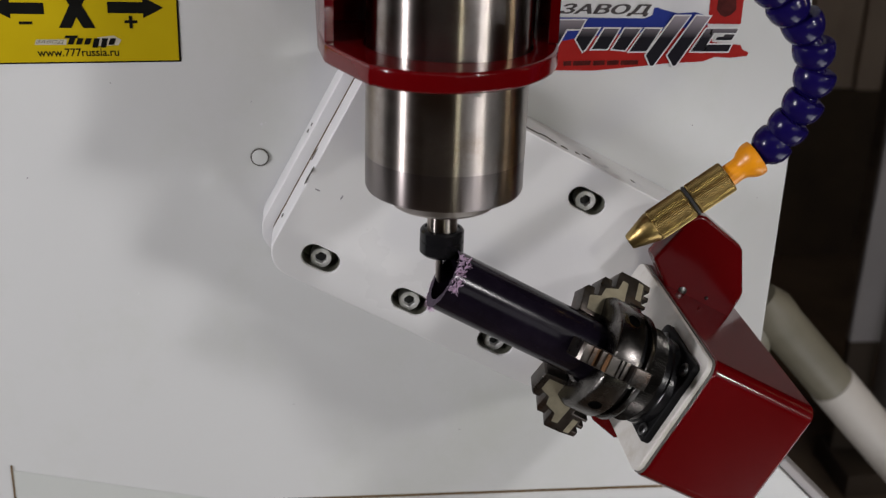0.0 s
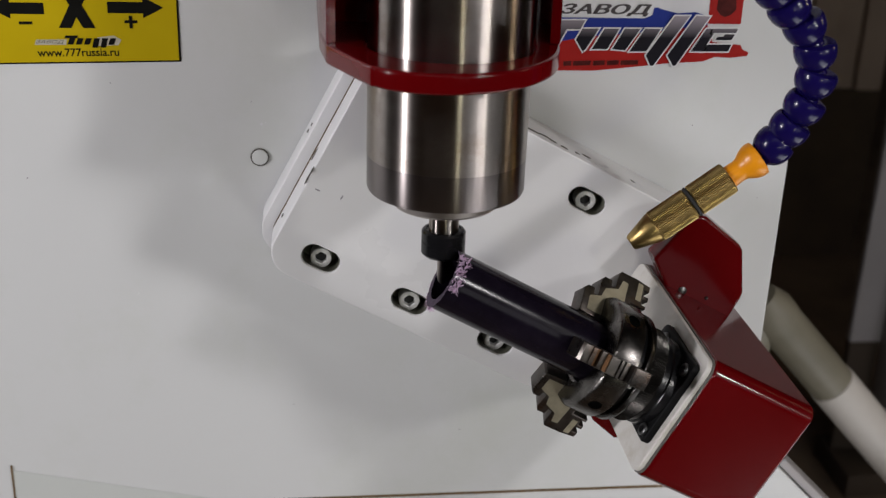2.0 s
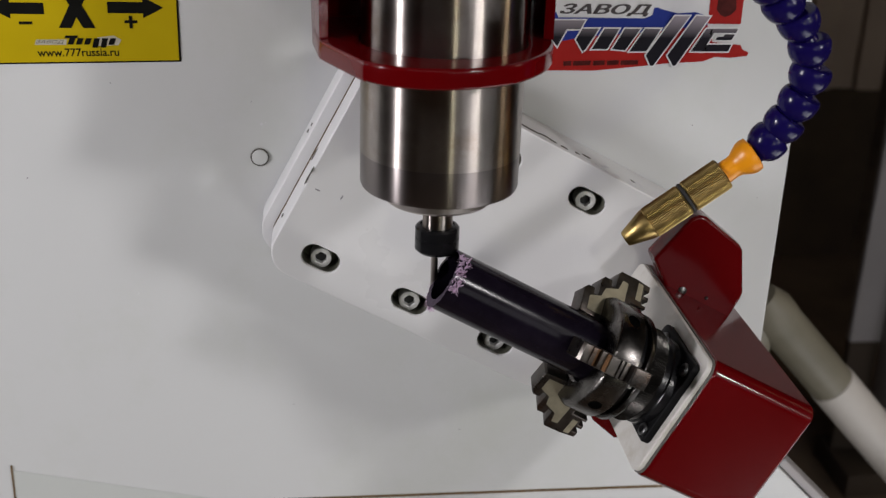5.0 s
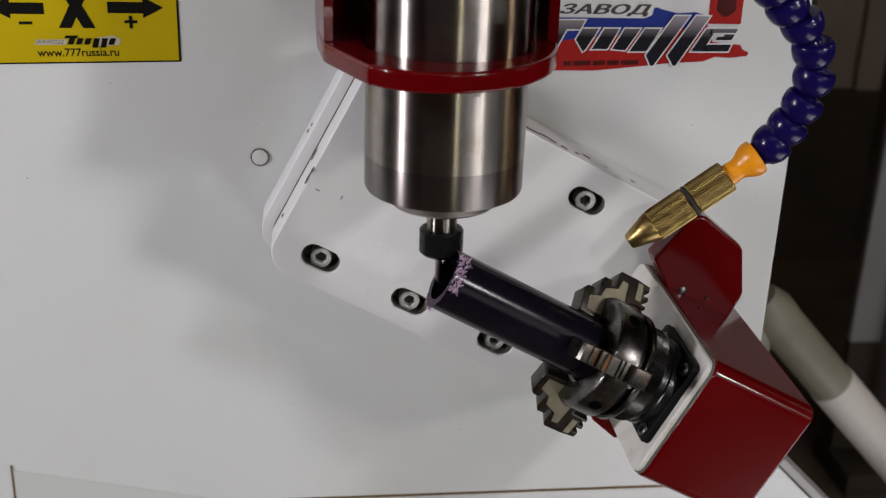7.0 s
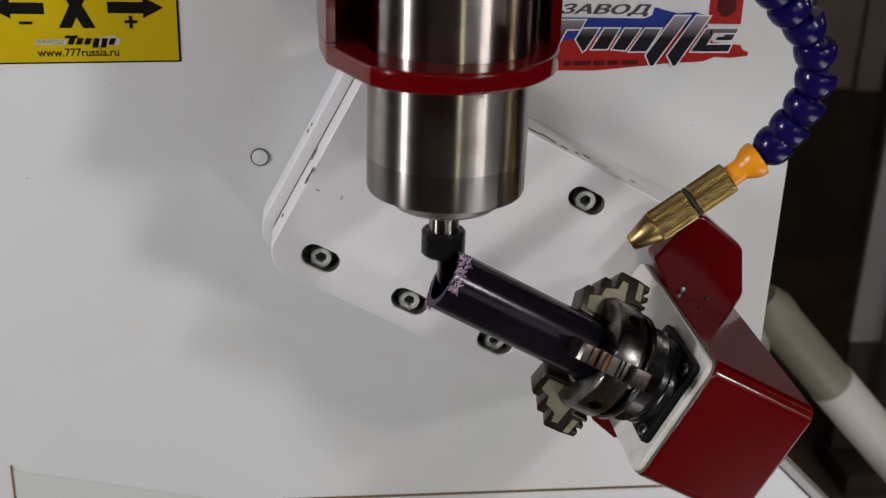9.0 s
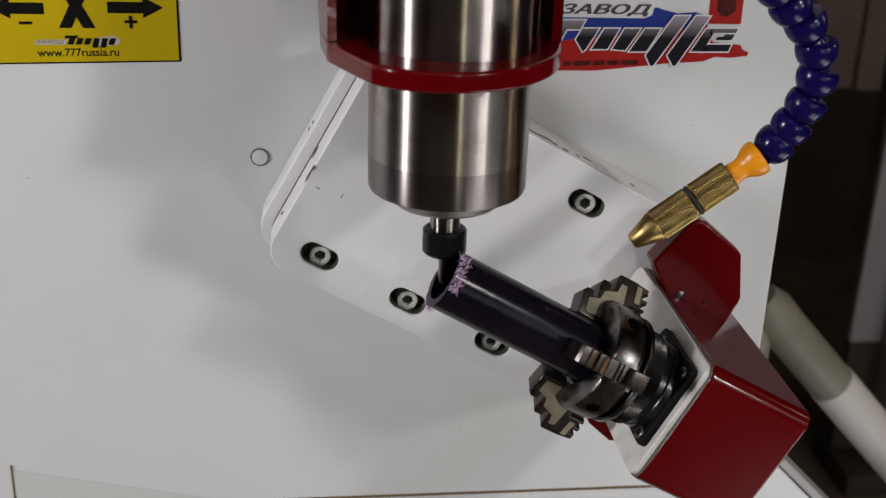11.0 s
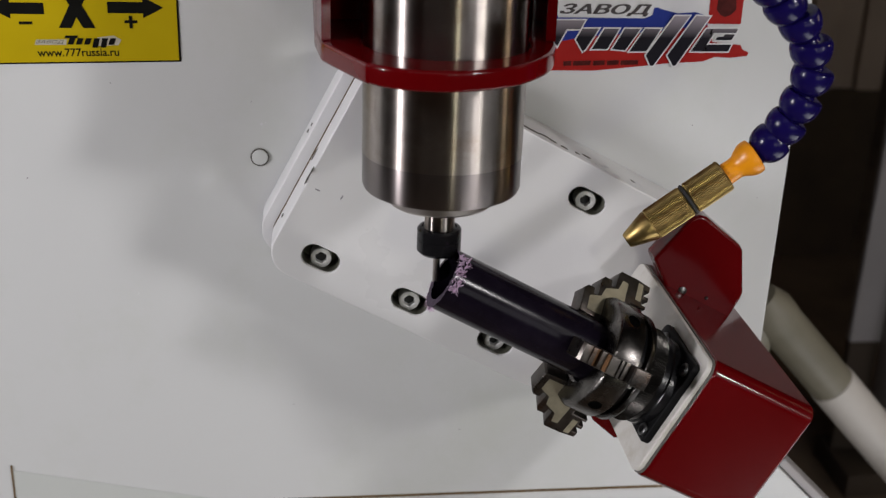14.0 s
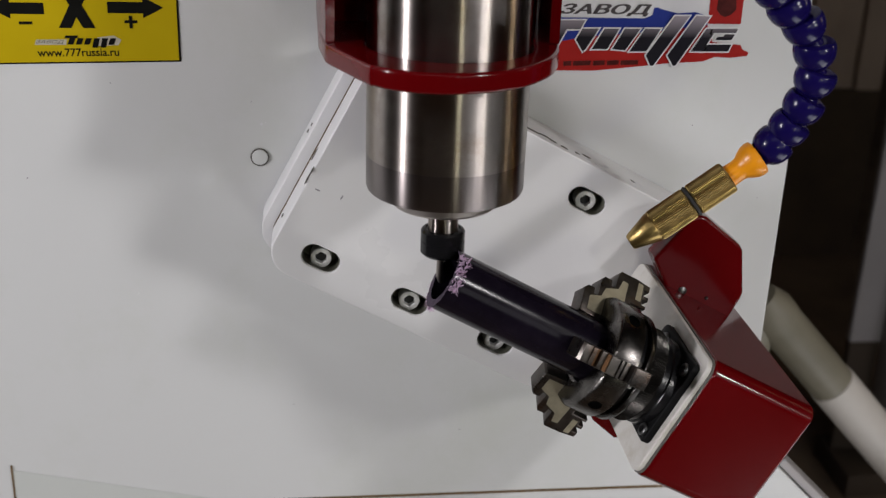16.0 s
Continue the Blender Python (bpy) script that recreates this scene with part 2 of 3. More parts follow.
# ---- the workshop's shell ----
setting("floor", block(-6, 6, -6, 6, -0.1, 0.0), M_FLOOR, "dark dusty concrete workshop floor", "floor")
setting("wall_back", block(-6, 6, 4.0, 4.2, 0, 4.5), M_DARK, "dark brown far workshop wall", "wall")
setting("wall_front", block(-6, 6, -6.2, -6, 0, 4.5), M_WALL, "dim grey-brown workshop wall", "wall")
setting("wall_left", block(-6.2, -6, -6, 4.2, 0, 4.5), M_WALL, "dim grey-brown workshop wall", "wall")
setting("wall_right", block(6, 6.2, -6, 4.2, 0, 4.5), M_WALL, "dim grey-brown workshop wall", "wall")
setting("ceiling", block(-6, 6, -6, 4.2, 4.5, 4.6), M_WALL, "plain grey workshop ceiling", "ceiling")
# ---- machine panel ----
machine = empty("machine_column", (0, PANEL_Y, 0), "white painted milling machine column with glossy sheet panel", "milling machine")
drawn("panel", [[(-0.62, 0.9185), (0.2000, 0.9185), (0.2000, 1.62), (-0.62, 1.62)]], 0.02, 0.0012, at_y(PANEL_Y + 0.010) @ UPRIGHT, M_PANEL, machine)
part("seam_joint", block(-0.61, 0.199, PANEL_Y + 0.0012, PANEL_Y + 0.02, 0.9150, 0.9190), M_SEAM, machine, "brown dirty joint line")
drawn("skirt", [[(-0.62, 0.0), (0.2055, 0.0), (0.2055, 0.9165), (-0.62, 0.9165)]], 0.02, 0.0012, at_y(PANEL_Y + 0.010) @ UPRIGHT, M_PANEL, machine)
part("body", block(-0.60, 0.185, PANEL_Y + 0.022, PANEL_Y + 0.30, 0.0, 1.60, 0.004), M_PANEL, machine)
drawn("side_flange", [[(0.2004, 0.9500), (0.2235, 0.9272), (0.2640, 0.8860), (0.2640, 0.40), (0.2004, 0.40)]], 0.018, 0.0012, at_y(PANEL_Y + 0.0115) @ UPRIGHT, M_PANEL, machine)
drawn("flange_edge", [[(0.2235, 0.9280), (0.2282, 0.9310), (0.2720, 0.8870), (0.2720, 0.40), (0.2648, 0.40), (0.2648, 0.8866)]], 0.022, 0.0012, at_y(PANEL_Y + 0.0150) @ UPRIGHT, M_POST, machine, "grey flange edge")

# small marks on the paint
for x, z, r, m in ((-0.1941, 1.1139, 0.0004, M_GREYINK), (-0.1504, 1.1625, 0.0003, M_GREYINK), (-0.0827, 1.1532, 0.0003, M_GREYINK), (-0.0780, 1.1416, 0.0006, M_WHITEINK), (-0.0760, 1.1425, 0.0003, M_WHITEINK), (-0.0645, 0.9808, 0.0003, M_GREYINK), (-0.1442, 1.0494, 0.0003, M_WHITEINK), (0.0284, 0.9614, 0.0003, M_GREYINK), (0.1446, 1.1409, 0.0003, M_CHIP), (0.1854, 1.1003, 0.0003, M_GREYINK)):
    drawn("speck", [circle(x, z, r, 9)], 0.0003, 0.0, at_y(PANEL_Y - 0.0001) @ UPRIGHT, m, machine)
drawn("plug", [circle(-0.07927, 1.12437, 0.0040)], 0.0016, 0.0004, at_y(PANEL_Y - 0.0004) @ UPRIGHT, M_PANEL, machine, "round painted plug")
drawn("plug_rim", [circle(-0.07927, 1.12437, 0.0047), circle(-0.07927, 1.12437, 0.0039)], 0.0004, 0.0, at_y(PANEL_Y - 0.0004) @ UPRIGHT, M_CHIP, machine, "dark gap round the plug")


# ---- tilting rotary table: two bolted plates with a red gear housing ----
table = empty("tilting_rotary_table", PIVOT, "white bolted tilting table with a glossy red gear housing", "rotary table")


def arm_outline(a0, a1, w0, w1, r):
    return rounded(a0, a1, w0, w1, r)


def slot(a, w, half=0.0075, r=0.0062):
    pts = []
    for k in range(13):
        t = radians(-90 + 15 * k)
        pts.append((a + half + r * math.cos(t), w + r * math.sin(t)))
    for k in range(13):
        t = radians(90 + 15 * k)
        pts.append((a - half + r * math.cos(t), w + r * math.sin(t)))
    return pts


SLOTS = [(-0.5513, 0.9381), (-0.5012, 0.9373), (-0.4510, 0.9372), (-0.4497, 1.0241), (-0.4985, 1.0245), (-0.5500, 1.0245)]
drawn("front_plate", [arm_outline(-0.5755, -0.368, 0.9228, 1.0412, 0.0135)] + [slot(a, w, 0.0042, 0.0056) for a, w in SLOTS],
      0.0222, 0.0008, at_y(FACE_Y + 0.0111) @ FLAT, M_ARM, table)
drawn("back_plate", [arm_outline(-0.5815, -0.368, 0.9225, 1.0402, 0.0150)], 0.0222, 0.0006, at_y(PANEL_Y - 0.0113) @ FLAT, M_ARM, table)
drawn("seam_gasket", [arm_outline(-0.5759, -0.37, 0.9238, 1.0380, 0.0140)], 0.0009, 0.0, at_y(FACE_Y + 0.0226) @ FLAT, M_SEAM, table, "dark seam between the plates")
for a, w in SLOTS:
    drawn("slot_floor", [slot(a, w, 0.0050, 0.0066)], 0.002, 0.0, at_y(FACE_Y + 0.0140) @ FLAT, M_SLOTFLOOR, table, "oily slot floor, darkened with painted shade")
    # Ring added inside each slot to paint its walls as shaded.
    drawn("slot_shade_ring", [slot(a, w, 0.0042, 0.0057), slot(a, w, 0.0042, 0.0053)], 0.0110, 0.0, at_y(FACE_Y + 0.0070) @ FLAT, M_SLOT, table, "oily slot wall, darkened with painted shade")
    s = drawn("bolt", [circle(a + 0.0008, w - 0.0010, 0.0052, 32), circle(a + 0.0008, w - 0.0010, 0.0030, 6)], 0.0075, 0.0005, at_y(FACE_Y + 0.0080) @ FLAT, M_ZINC, table, "zinc socket head bolt")
    drawn("socket", [circle(a + 0.0008, w - 0.0010, 0.0031, 6)], 0.002, 0.0, at_y(FACE_Y + 0.0085) @ FLAT, M_SOCKET, s)

# paint chips along the plates' edges
rng = random.Random(4)


def chip(a, w, y, la, lw, ly, material=M_CHIP):
    bm = bmesh.new()
    bmesh.ops.create_icosphere(bm, subdivisions=2, radius=1)
    for v in bm.verts:
        v.co *= 1 + 0.35 * noise.noise(v.co * 2.3 + Vector((a * 900, w * 700, 0)))
    bmesh.ops.transform(bm, matrix=at_y(y) @ FLAT @ Matrix.Translation((a, w, 0)) @ Matrix.Diagonal((la, lw, ly, 1)), verts=bm.verts)
    part("paint_chip", bm, material, table)


for w, ww, y in ((0.9790, 0.0035, 0.094), (0.9840, 0.0012, 0.1090), (0.9880, 0.0009, 0.1080), (0.9720, 0.0040, 0.0775), (0.9765, 0.0018, 0.0770), (0.945, 0.0012, 0.09)):
    chip(-0.5756 if y < 0.0985 else -0.5816, w, y, 0.0003, ww, 0.0017)
for a, la in ((-0.4985, 0.006), (-0.4911, 0.005), (-0.4831, 0.003), (-0.4785, 0.002), (-0.472, 0.002), (-0.464, 0.0012), (-0.4575, 0.0022), (-0.43, 0.0012)):
    chip(a, 1.0412, 0.087 + rng.uniform(-0.005, 0.003), la * 1.2, 0.0003, 0.0017)
for k in range(26):
    a = -0.46 + 0.038 * rng.random()
    chip(a, 1.0411, FACE_Y + rng.uniform(0.0003, 0.016), rng.uniform(0.0005, 0.0018), 0.0004, rng.uniform(0.0005, 0.0016), M_WHITEINK)
chip(-0.5690, 0.9690, FACE_Y, 0.0014, 0.0004, 0.00012, M_GREYINK)
chip(-0.5570, 0.9708, FACE_Y, 0.0004, 0.0013, 0.00012, M_GREYINK)

# red gear housing, its section drawn in (across, depth) and pulled along the axis
END = Matrix((
    (ACROSS.x, 0, ALONG.x, 0), (0, 1, 0, 0), (ACROSS.z, 0, ALONG.z, 0), (0, 0, 0, 1)))


def section(w0, w1, y0, y1, r):
    return rounded(w0, w1, y0, y1, r)


def pulled(name, loops, a0, a1, bevel, material, parent, label="", res=3):
    return drawn(name, loops, a1 - a0, bevel, Matrix.Translation(ALONG * ((a0 + a1) / 2)) @ END, material, parent, label, res=res)


W0, W1, Y0 = 0.9495, 1.0118, -0.0362
pulled("gear_housing", [section(W0, W1, Y0, FACE_Y - 0.0003, 0.0062)], -0.4054, -0.3520, 0.0016, M_RED, table, "glossy red enamelled sheet housing")
pulled("front_cover", [section(W0 + 0.0012, W1 - 0.0012, Y0 + 0.0012, FACE_Y - 0.0006, 0.0055)], -0.4085, -0.4050, 0.0008, M_CREAM, table, "white painted cover plate")
pulled("cover_edge", [section(W0 + 0.0005, W1 - 0.0005, Y0 + 0.0005, FACE_Y - 0.0005, 0.006)], -0.4062, -0.4052, 0.0002, M_CHIP, table, "worn dark edge")
EAR_Y = 0.047
EAR_BACK = 0.060
ear = drawn("upper_flange", [[(-0.4010, 1.0090), (-0.4158, 1.0195), (-0.4166, 1.0210), (-0.4118, 1.0462), (-0.4090, 1.0490), (-0.4055, 1.0500), (-0.3830, 1.0455), (-0.3800, 1.0440), (-0.3668, 1.0255), (-0.3660, 1.0225), (-0.3655, 1.0090)]],
            EAR_BACK - EAR_Y, 0.0016, at_y((EAR_BACK + EAR_Y) / 2) @ FLAT, M_RED, table, "glossy red motor flange")
drawn("lower_flange", [[(-0.4150, 0.9530), (-0.4120, 0.9430), (-0.3950, 0.9318), (-0.3800, 0.9280), (-0.3700, 0.9340), (-0.3660, 0.9530)]],
      FACE_Y - 0.0004 - EAR_Y, 0.0016, at_y((FACE_Y - 0.0004 + EAR_Y) / 2) @ FLAT, M_RED, table, "glossy red motor flange")
# Second, smaller dome stands in for the screw's reflection in the enamel.
for a, w, r in ((-0.3950, 1.0128, 0.0022), (-0.3820, 1.0150, 0.0009)):
    part("flange_screw_and_glint", lathe([(0, 0.0012), (r * 0.6, 0.001), (r, 0.0003), (r, -0.001)], Matrix.Translation(aw(a, w, EAR_Y)) @ pose(0, 0, 0, 90), 20), M_SCREW, ear, "dull domed screw, the smaller one its modelled reflection")

# ---- three-jaw chuck on the housing ----
chuck = empty("three_jaw_chuck", PIVOT, "oily steel three-jaw lathe chuck on a black base plate", "chuck")
TOWARD = Matrix((   # turned about the axis: z runs from the housing to the free end, x across, y in depth
    (ACROSS.x, 0, -ALONG.x, 0), (0, 1, 0, 0), (ACROSS.z, 0, -ALONG.z, 0), (0, 0, 0, 1)))


def on_axis(a):
    return Matrix.Translation(aw(a, AXIS_W, AXIS_Y)) @ TOWARD


pulled("base_plate", [section(AXIS_W - 0.0205, AXIS_W + 0.0215, AXIS_Y - 0.0213, AXIS_Y + 0.0207, 0.0030)], -0.4118, -0.4084, 0.0006, M_BLACKPLATE, chuck, "black base plate")
for dw in (-0.0160, 0.0162):
    for dy in (-0.0165, 0.0130):
        part("screw", lathe([(0.0030, -0.002), (0.0030, 0.0010), (0.0026, 0.0014), (0.0017, 0.0014), (0.0016, -0.0005), (0, -0.0005)],
                            Matrix.Translation(aw(-0.4118, AXIS_W + dw, AXIS_Y + dy)) @ TOWARD, 20), M_SCREW, chuck, "black socket screw")
part("neck", lathe([(0.0205, 0.0), (0.0205, 0.0040), (0.0198, 0.0046), (0.0198, 0.0090)], on_axis(-0.4116), 48), M_BLACK, chuck)


def knurled(r, h, n, m):
    bm = bmesh.new()
    rings = []
    for z, s in ((0, 0), (0.0006, 1), (h - 0.0006, 1), (h, 0)):
        rings.append([bm.verts.new(((r - (0.0006 if (k % 2 or not s) else 0)) * math.cos(2 * math.pi * k / n), (r - (0.0006 if (k % 2 or not s) else 0)) * math.sin(2 * math.pi * k / n), z)) for k in range(n)])
    for p, q in zip(rings, rings[1:]):
        for k in range(n):
            bm.faces.new((p[k], p[(k + 1) % n], q[(k + 1) % n], q[k]))
    bm.faces.new(rings[0]), bm.faces.new(rings[-1])
    bmesh.ops.transform(bm, matrix=m, verts=bm.verts)
    return bm


part("knurled_ring", knurled(0.0218, 0.0084, 220, on_axis(-0.4196)), M_KNURL, chuck, "knurled scroll ring", smooth=20)
part("back_ring", lathe([(0.0212, 0.0), (0.0242, 0.0), (0.0247, 0.0006), (0.0247, 0.0026), (0.0240, 0.0032), (0.0220, 0.0034)], on_axis(-0.4281), 72), M_KNURL, chuck, "oily black scroll plate")
part("groove_ring", lathe([(0.0226, 0.0), (0.0226, 0.0040)], on_axis(-0.4306), 48), M_BLACK, chuck)
BODY_A = -0.4342
body = part("chuck_body", lathe([(0.0, 0.0), (0.0250, 0.0), (0.0258, 0.0008), (0.0258, 0.0112), (0.0250, 0.0124), (0.0244, 0.0127), (0.0150, 0.0130), (0.0138, 0.0120), (0.0138, 0.002)], on_axis(BODY_A), 72), M_CHUCK, chuck)
for deg in (338, 239, 95):
    t = radians(deg)
    d = ACROSS * math.cos(t) + Vector((0, math.sin(t), 0))
    p = aw(BODY_A - 0.0066, AXIS_W, AXIS_Y)
    # Flat black disc on the rim in place of a shaded bore.
    part("tommy_hole", lathe([(0.0, 0.0006), (0.0026, 0.0006), (0.0030, 0.0003), (0.0026, -0.001)], axis_to(p + d * 0.0254, p + d * 0.03), 20), M_VOID, body)


# Front jaw only: bands and axial shift shaped to fit the camera's view.
FRONT_JAW_BANDS = [(0.0262, 0.0), (0.0275, 0.0012), (0.0275, 0.0046), (0.0283, 0.0046), (0.0283, 0.0064), (0.0262, 0.0064), (0.0262, 0.0084), (0.0290, 0.0084), (0.0290, 0.0108), (0.0274, 0.0108), (0.0274, 0.0119),
        (0.0318, 0.0119), (0.0320, 0.0158), (0.0306, 0.0158), (0.0306, 0.0166), (0.0322, 0.0166), (0.0322, 0.0178), (0.0308, 0.0178), (0.0308, 0.0186), (0.0324, 0.0186), (0.0324, 0.0202), (0.0312, 0.0202),
        (0.0312, 0.0214), (0.0352, 0.0214), (0.0358, 0.0222), (0.0358, 0.0290), (0.0350, 0.0296), (0.0145, 0.0296), (0.0145, 0.0)]


def jaw(deg, foot=-1.0, out=0.0):
    """A stepped jaw: profile in (radius, height along the axis), chamfered and set radially."""
    t = radians(deg)
    rad = ACROSS * math.cos(t) + Vector((0, math.sin(t), 0))
    axi = -ALONG
    tan = rad.cross(axi)
    m = Matrix.Translation(aw(-0.4285 if foot < 0 else -0.4328, AXIS_W, AXIS_Y) + rad * out) @ Matrix((
        (rad.x, axi.x, tan.x, 0), (rad.y, axi.y, tan.y, 0), (rad.z, axi.z, tan.z, 0), (0, 0, 0, 1)))
    prof = [(0.0125, 0.008), (0.0250, 0.0085), (0.0250, 0.0015), (0.0262, 0.0015), (0.0262, 0.0035), (0.0285, 0.0035), (0.0285, 0.0010), (0.0300, 0.0010),
            (0.0300, 0.0035), (0.0322, 0.0035), (0.0322, 0.0012), (0.0345, 0.0012), (0.0352, 0.0075), (0.0352, 0.0150), (0.0336, 0.0160), (0.0310, 0.0162), (0.0278, 0.0162), (0.0278, 0.0180), (0.0302, 0.0182), (0.0302, 0.0216),
            (0.0286, 0.0228), (0.0252, 0.0228), (0.0218, 0.0228), (0.0218, 0.0246), (0.0242, 0.0248), (0.0242, 0.0278), (0.0228, 0.0292), (0.0140, 0.0292), (0.0134, 0.0286)]
    prof = [(0.0136 + (r - 0.0125) * 1.22, 0.0292 - (0.0292 - h) * 1.13) for r, h in prof]
    prof = list(dict.fromkeys((r, max(h, foot)) for r, h in prof))
    if foot > 0:
        prof = [(r, 0.0292 - d) for r, d in FRONT_JAW_BANDS]
    j = drawn("jaw", [prof], 0.0092 if foot < 0 else 0.0078, 0.0004 if foot < 0 else 0.0002, m, M_JAW, chuck)
    if foot > 0:
        for d, e in ((0.0066, 0.0082), (0.0110, 0.0117)):
            drawn("rusty_groove", [[(0.0255, 0.0292 - d), (0.0266 + d - 0.0064, 0.0292 - d), (0.0266 + d - 0.0064, 0.0292 - e), (0.0255, 0.0292 - e)]], 0.0074, 0.0, m, M_RUST, j, "rusty groove")
    for s in (1, -1) if foot < 0 else ():
        side = [(0.0150, 0.0264), (0.0205, 0.0264), (0.0222, 0.0215), (0.0258, 0.0204), (0.0278, 0.0150), (0.0318, 0.0138), (0.0316, 0.0112), (0.0150, 0.0112)]
        side = [(0.0136 + (r - 0.0125) * 1.22, 0.0292 - (0.0292 - h) * 1.13) for r, h in side]
        drawn("jaw_side", [side], 0.0004, 0.0, m @ Matrix.Translation((0, 0, s * 0.0046)), M_JAWSIDE, j, "pale beige jaw flank")
    rack = [(0.0270, 0.0044), (0.0338, 0.0044), (0.0340, 0.0068), (0.0270, 0.0068)]
    rack = [(0.0136 + (r - 0.0125) * 1.22, 0.0292 - (0.0292 - h) * 1.13) for r, h in rack]
    for s in (1, -1) if foot < 0 else ():
        drawn("rack_side", [rack], 0.0004, 0.0, m @ Matrix.Translation((0, 0, s * 0.0046)), M_JAWSIDE, j, "pale beige rack flank")
    part("guide_block", block(0.0140, 0.0250, 0.0, 0.0145, -0.0062, 0.0062, 0.0008, 2, m), M_CHUCK, j)
    return j


for deg, foot, out in ((45, -1.0, -0.0008), (166, -1.0, 0.0022), (286, 0.0045, 0.0)):
    jaw(deg, foot, out)

# ---- the plastic tube in the chuck ----
def tube_axis(a):
    return Matrix.Translation(aw(a, AXIS_W, AXIS_Y)) @ TOWARD @ pose(0, 0, 0, 0, 0.62, 0)


tube = empty("plastic_tube", PIVOT, "black plastic tube with a freshly milled ragged end", "tube")
R_OUT, R_IN, OFF = 0.0133, 0.0110, 0.0014
ANG = [2 * math.pi * k / 96 for k in range(96)]


def cut_end(t):
    """How far the milled end is set back at the angle t round the axis (0: up across, 90 degrees: towards the panel)."""
    return 0.0006 + 0.0003 * math.cos(t - radians(30)) + 0.0005 * noise.noise(Vector((math.cos(t) * 9, math.sin(t) * 9, 0)))


bm = bmesh.new()
rows = []
for r, z in ((R_IN, None), (R_OUT, None), (R_OUT, 0.092), (R_IN, 0.092)):
    rows.append([bm.verts.new((r * math.cos(t) + (OFF if r == R_IN else 0), r * math.sin(t), (0.1112 - cut_end(t)) if z is None else 0.1112 - z)) for t in ANG])
for p, q in ((rows[1], rows[2]), (rows[2], rows[3]), (rows[3], rows[0])):
    for k in range(96):
        bm.faces.new((p[k], p[(k + 1) % 96], q[(k + 1) % 96], q[k]))
bmesh.ops.transform(bm, matrix=tube_axis(-0.4095), verts=bm.verts)
part("wall", bm, M_TUBE, tube)
bm = bmesh.new()
rows = []
for r in (R_IN, R_OUT):
    rows.append([bm.verts.new((r * math.cos(t) + (OFF if r == R_IN else 0), r * math.sin(t), 0.11125 - cut_end(t))) for t in ANG])
for k in range(96):
    bm.faces.new((rows[0][k], rows[0][(k + 1) % 96], rows[1][(k + 1) % 96], rows[1][k]))
bmesh.ops.transform(bm, matrix=tube_axis(-0.4095), verts=bm.verts)
part("cut_rim", bm, M_CUT, tube, "fresh purple cut rim")


def shaving(seed):
    g = random.Random(seed)
    t = radians(g.uniform(274, 344)) if seed % 3 else radians(g.uniform(120, 215))
    base = Vector((R_OUT * math.cos(t), R_OUT * math.sin(t), 0.1110 - cut_end(t) - g.uniform(-0.0006, 0.0038) * (1 if seed % 3 else 0.25)))
    out = Vector((math.cos(t), math.sin(t), 0))
    d = (out * g.uniform(0.2, 1) + Vector((g.uniform(-1, 1), g.uniform(-1, 1), g.uniform(-1.2, 0.8)))).normalized()
    side = d.cross(Vector((g.uniform(-1, 1), g.uniform(-1, 1), g.uniform(-1, 1)))).normalized()
    length, wide = g.uniform(0.0008, 0.0026), g.uniform(0.00014, 0.00036)
    bm = bmesh.new()
    prev = None
    for k in range(5):
        u = k / 4
        c = base + d * length * u + out * 0.0004 * math.sin(3 * u) + side * 0.0007 * u * u * g.uniform(0.5, 1.2)
        w = wide * (1 - 0.6 * u)
        ring = [bm.verts.new(c + side * w), bm.verts.new(c - side * w), bm.verts.new(c + out * w * 0.8)]
        if prev:
            for i in range(3):
                bm.faces.new((prev[i], prev[(i + 1) % 3], ring[(i + 1) % 3], ring[i]))
        else:
            bm.faces.new(ring)
        prev = ring
    bm.faces.new(prev)
    bmesh.ops.transform(bm, matrix=tube_axis(-0.4095), verts=bm.verts)
    return bm


for k in range(280):
    part("shaving", shaving(k), M_FUZZ, tube)

# ---- spindle head ----
head = empty("spindle_head", HEAD, "polished steel milling spindle in a glossy red bracket", "milling spindle")
UP = Matrix.Identity(4)
part("spindle_body", lathe([(0.0, 0.26), (0.0325, 0.26), (0.0325, 0.0162)], Matrix.Translation(HEAD), 128), M_STEEL, head, "turned steel barrel")
part("spindle_nose", lathe([(0.0325, 0.0162), (0.0324, 0.0161), (0.0324, 0.0028), (0.0318, 0.0014), (0.0300, 0.0008), (0.0, 0.0008)], Matrix.Translation(HEAD), 128), M_STEEL_LOW, head, "darker ground steel nose")
part("lip", lathe([(0.0, -0.0054), (0.0214, -0.0054), (0.0224, -0.0044), (0.0226, 0.0012)], Matrix.Translation(HEAD), 96), M_LIP, head, "bright steel lip")
part("shaft", lathe([(0.0063, 0.0), (0.0063, -0.0185)], Matrix.Translation(HEAD), 48), M_STEEL, head, "steel shaft")
nut = part("collet_nut", lathe([(0.0, -0.0287), (0.0082, -0.0287), (0.0093, -0.0275), (0.0093, -0.0226), (0.0090, -0.0224), (0.0090, -0.0219), (0.0093, -0.0217), (0.0093, -0.0182), (0.0086, -0.0174), (0.0074, -0.0171), (0.0072, -0.0176), (0.0064, -0.0176)],
                               Matrix.Translation(HEAD), 64), M_BLACK, head, "black collet nut", smooth=25)
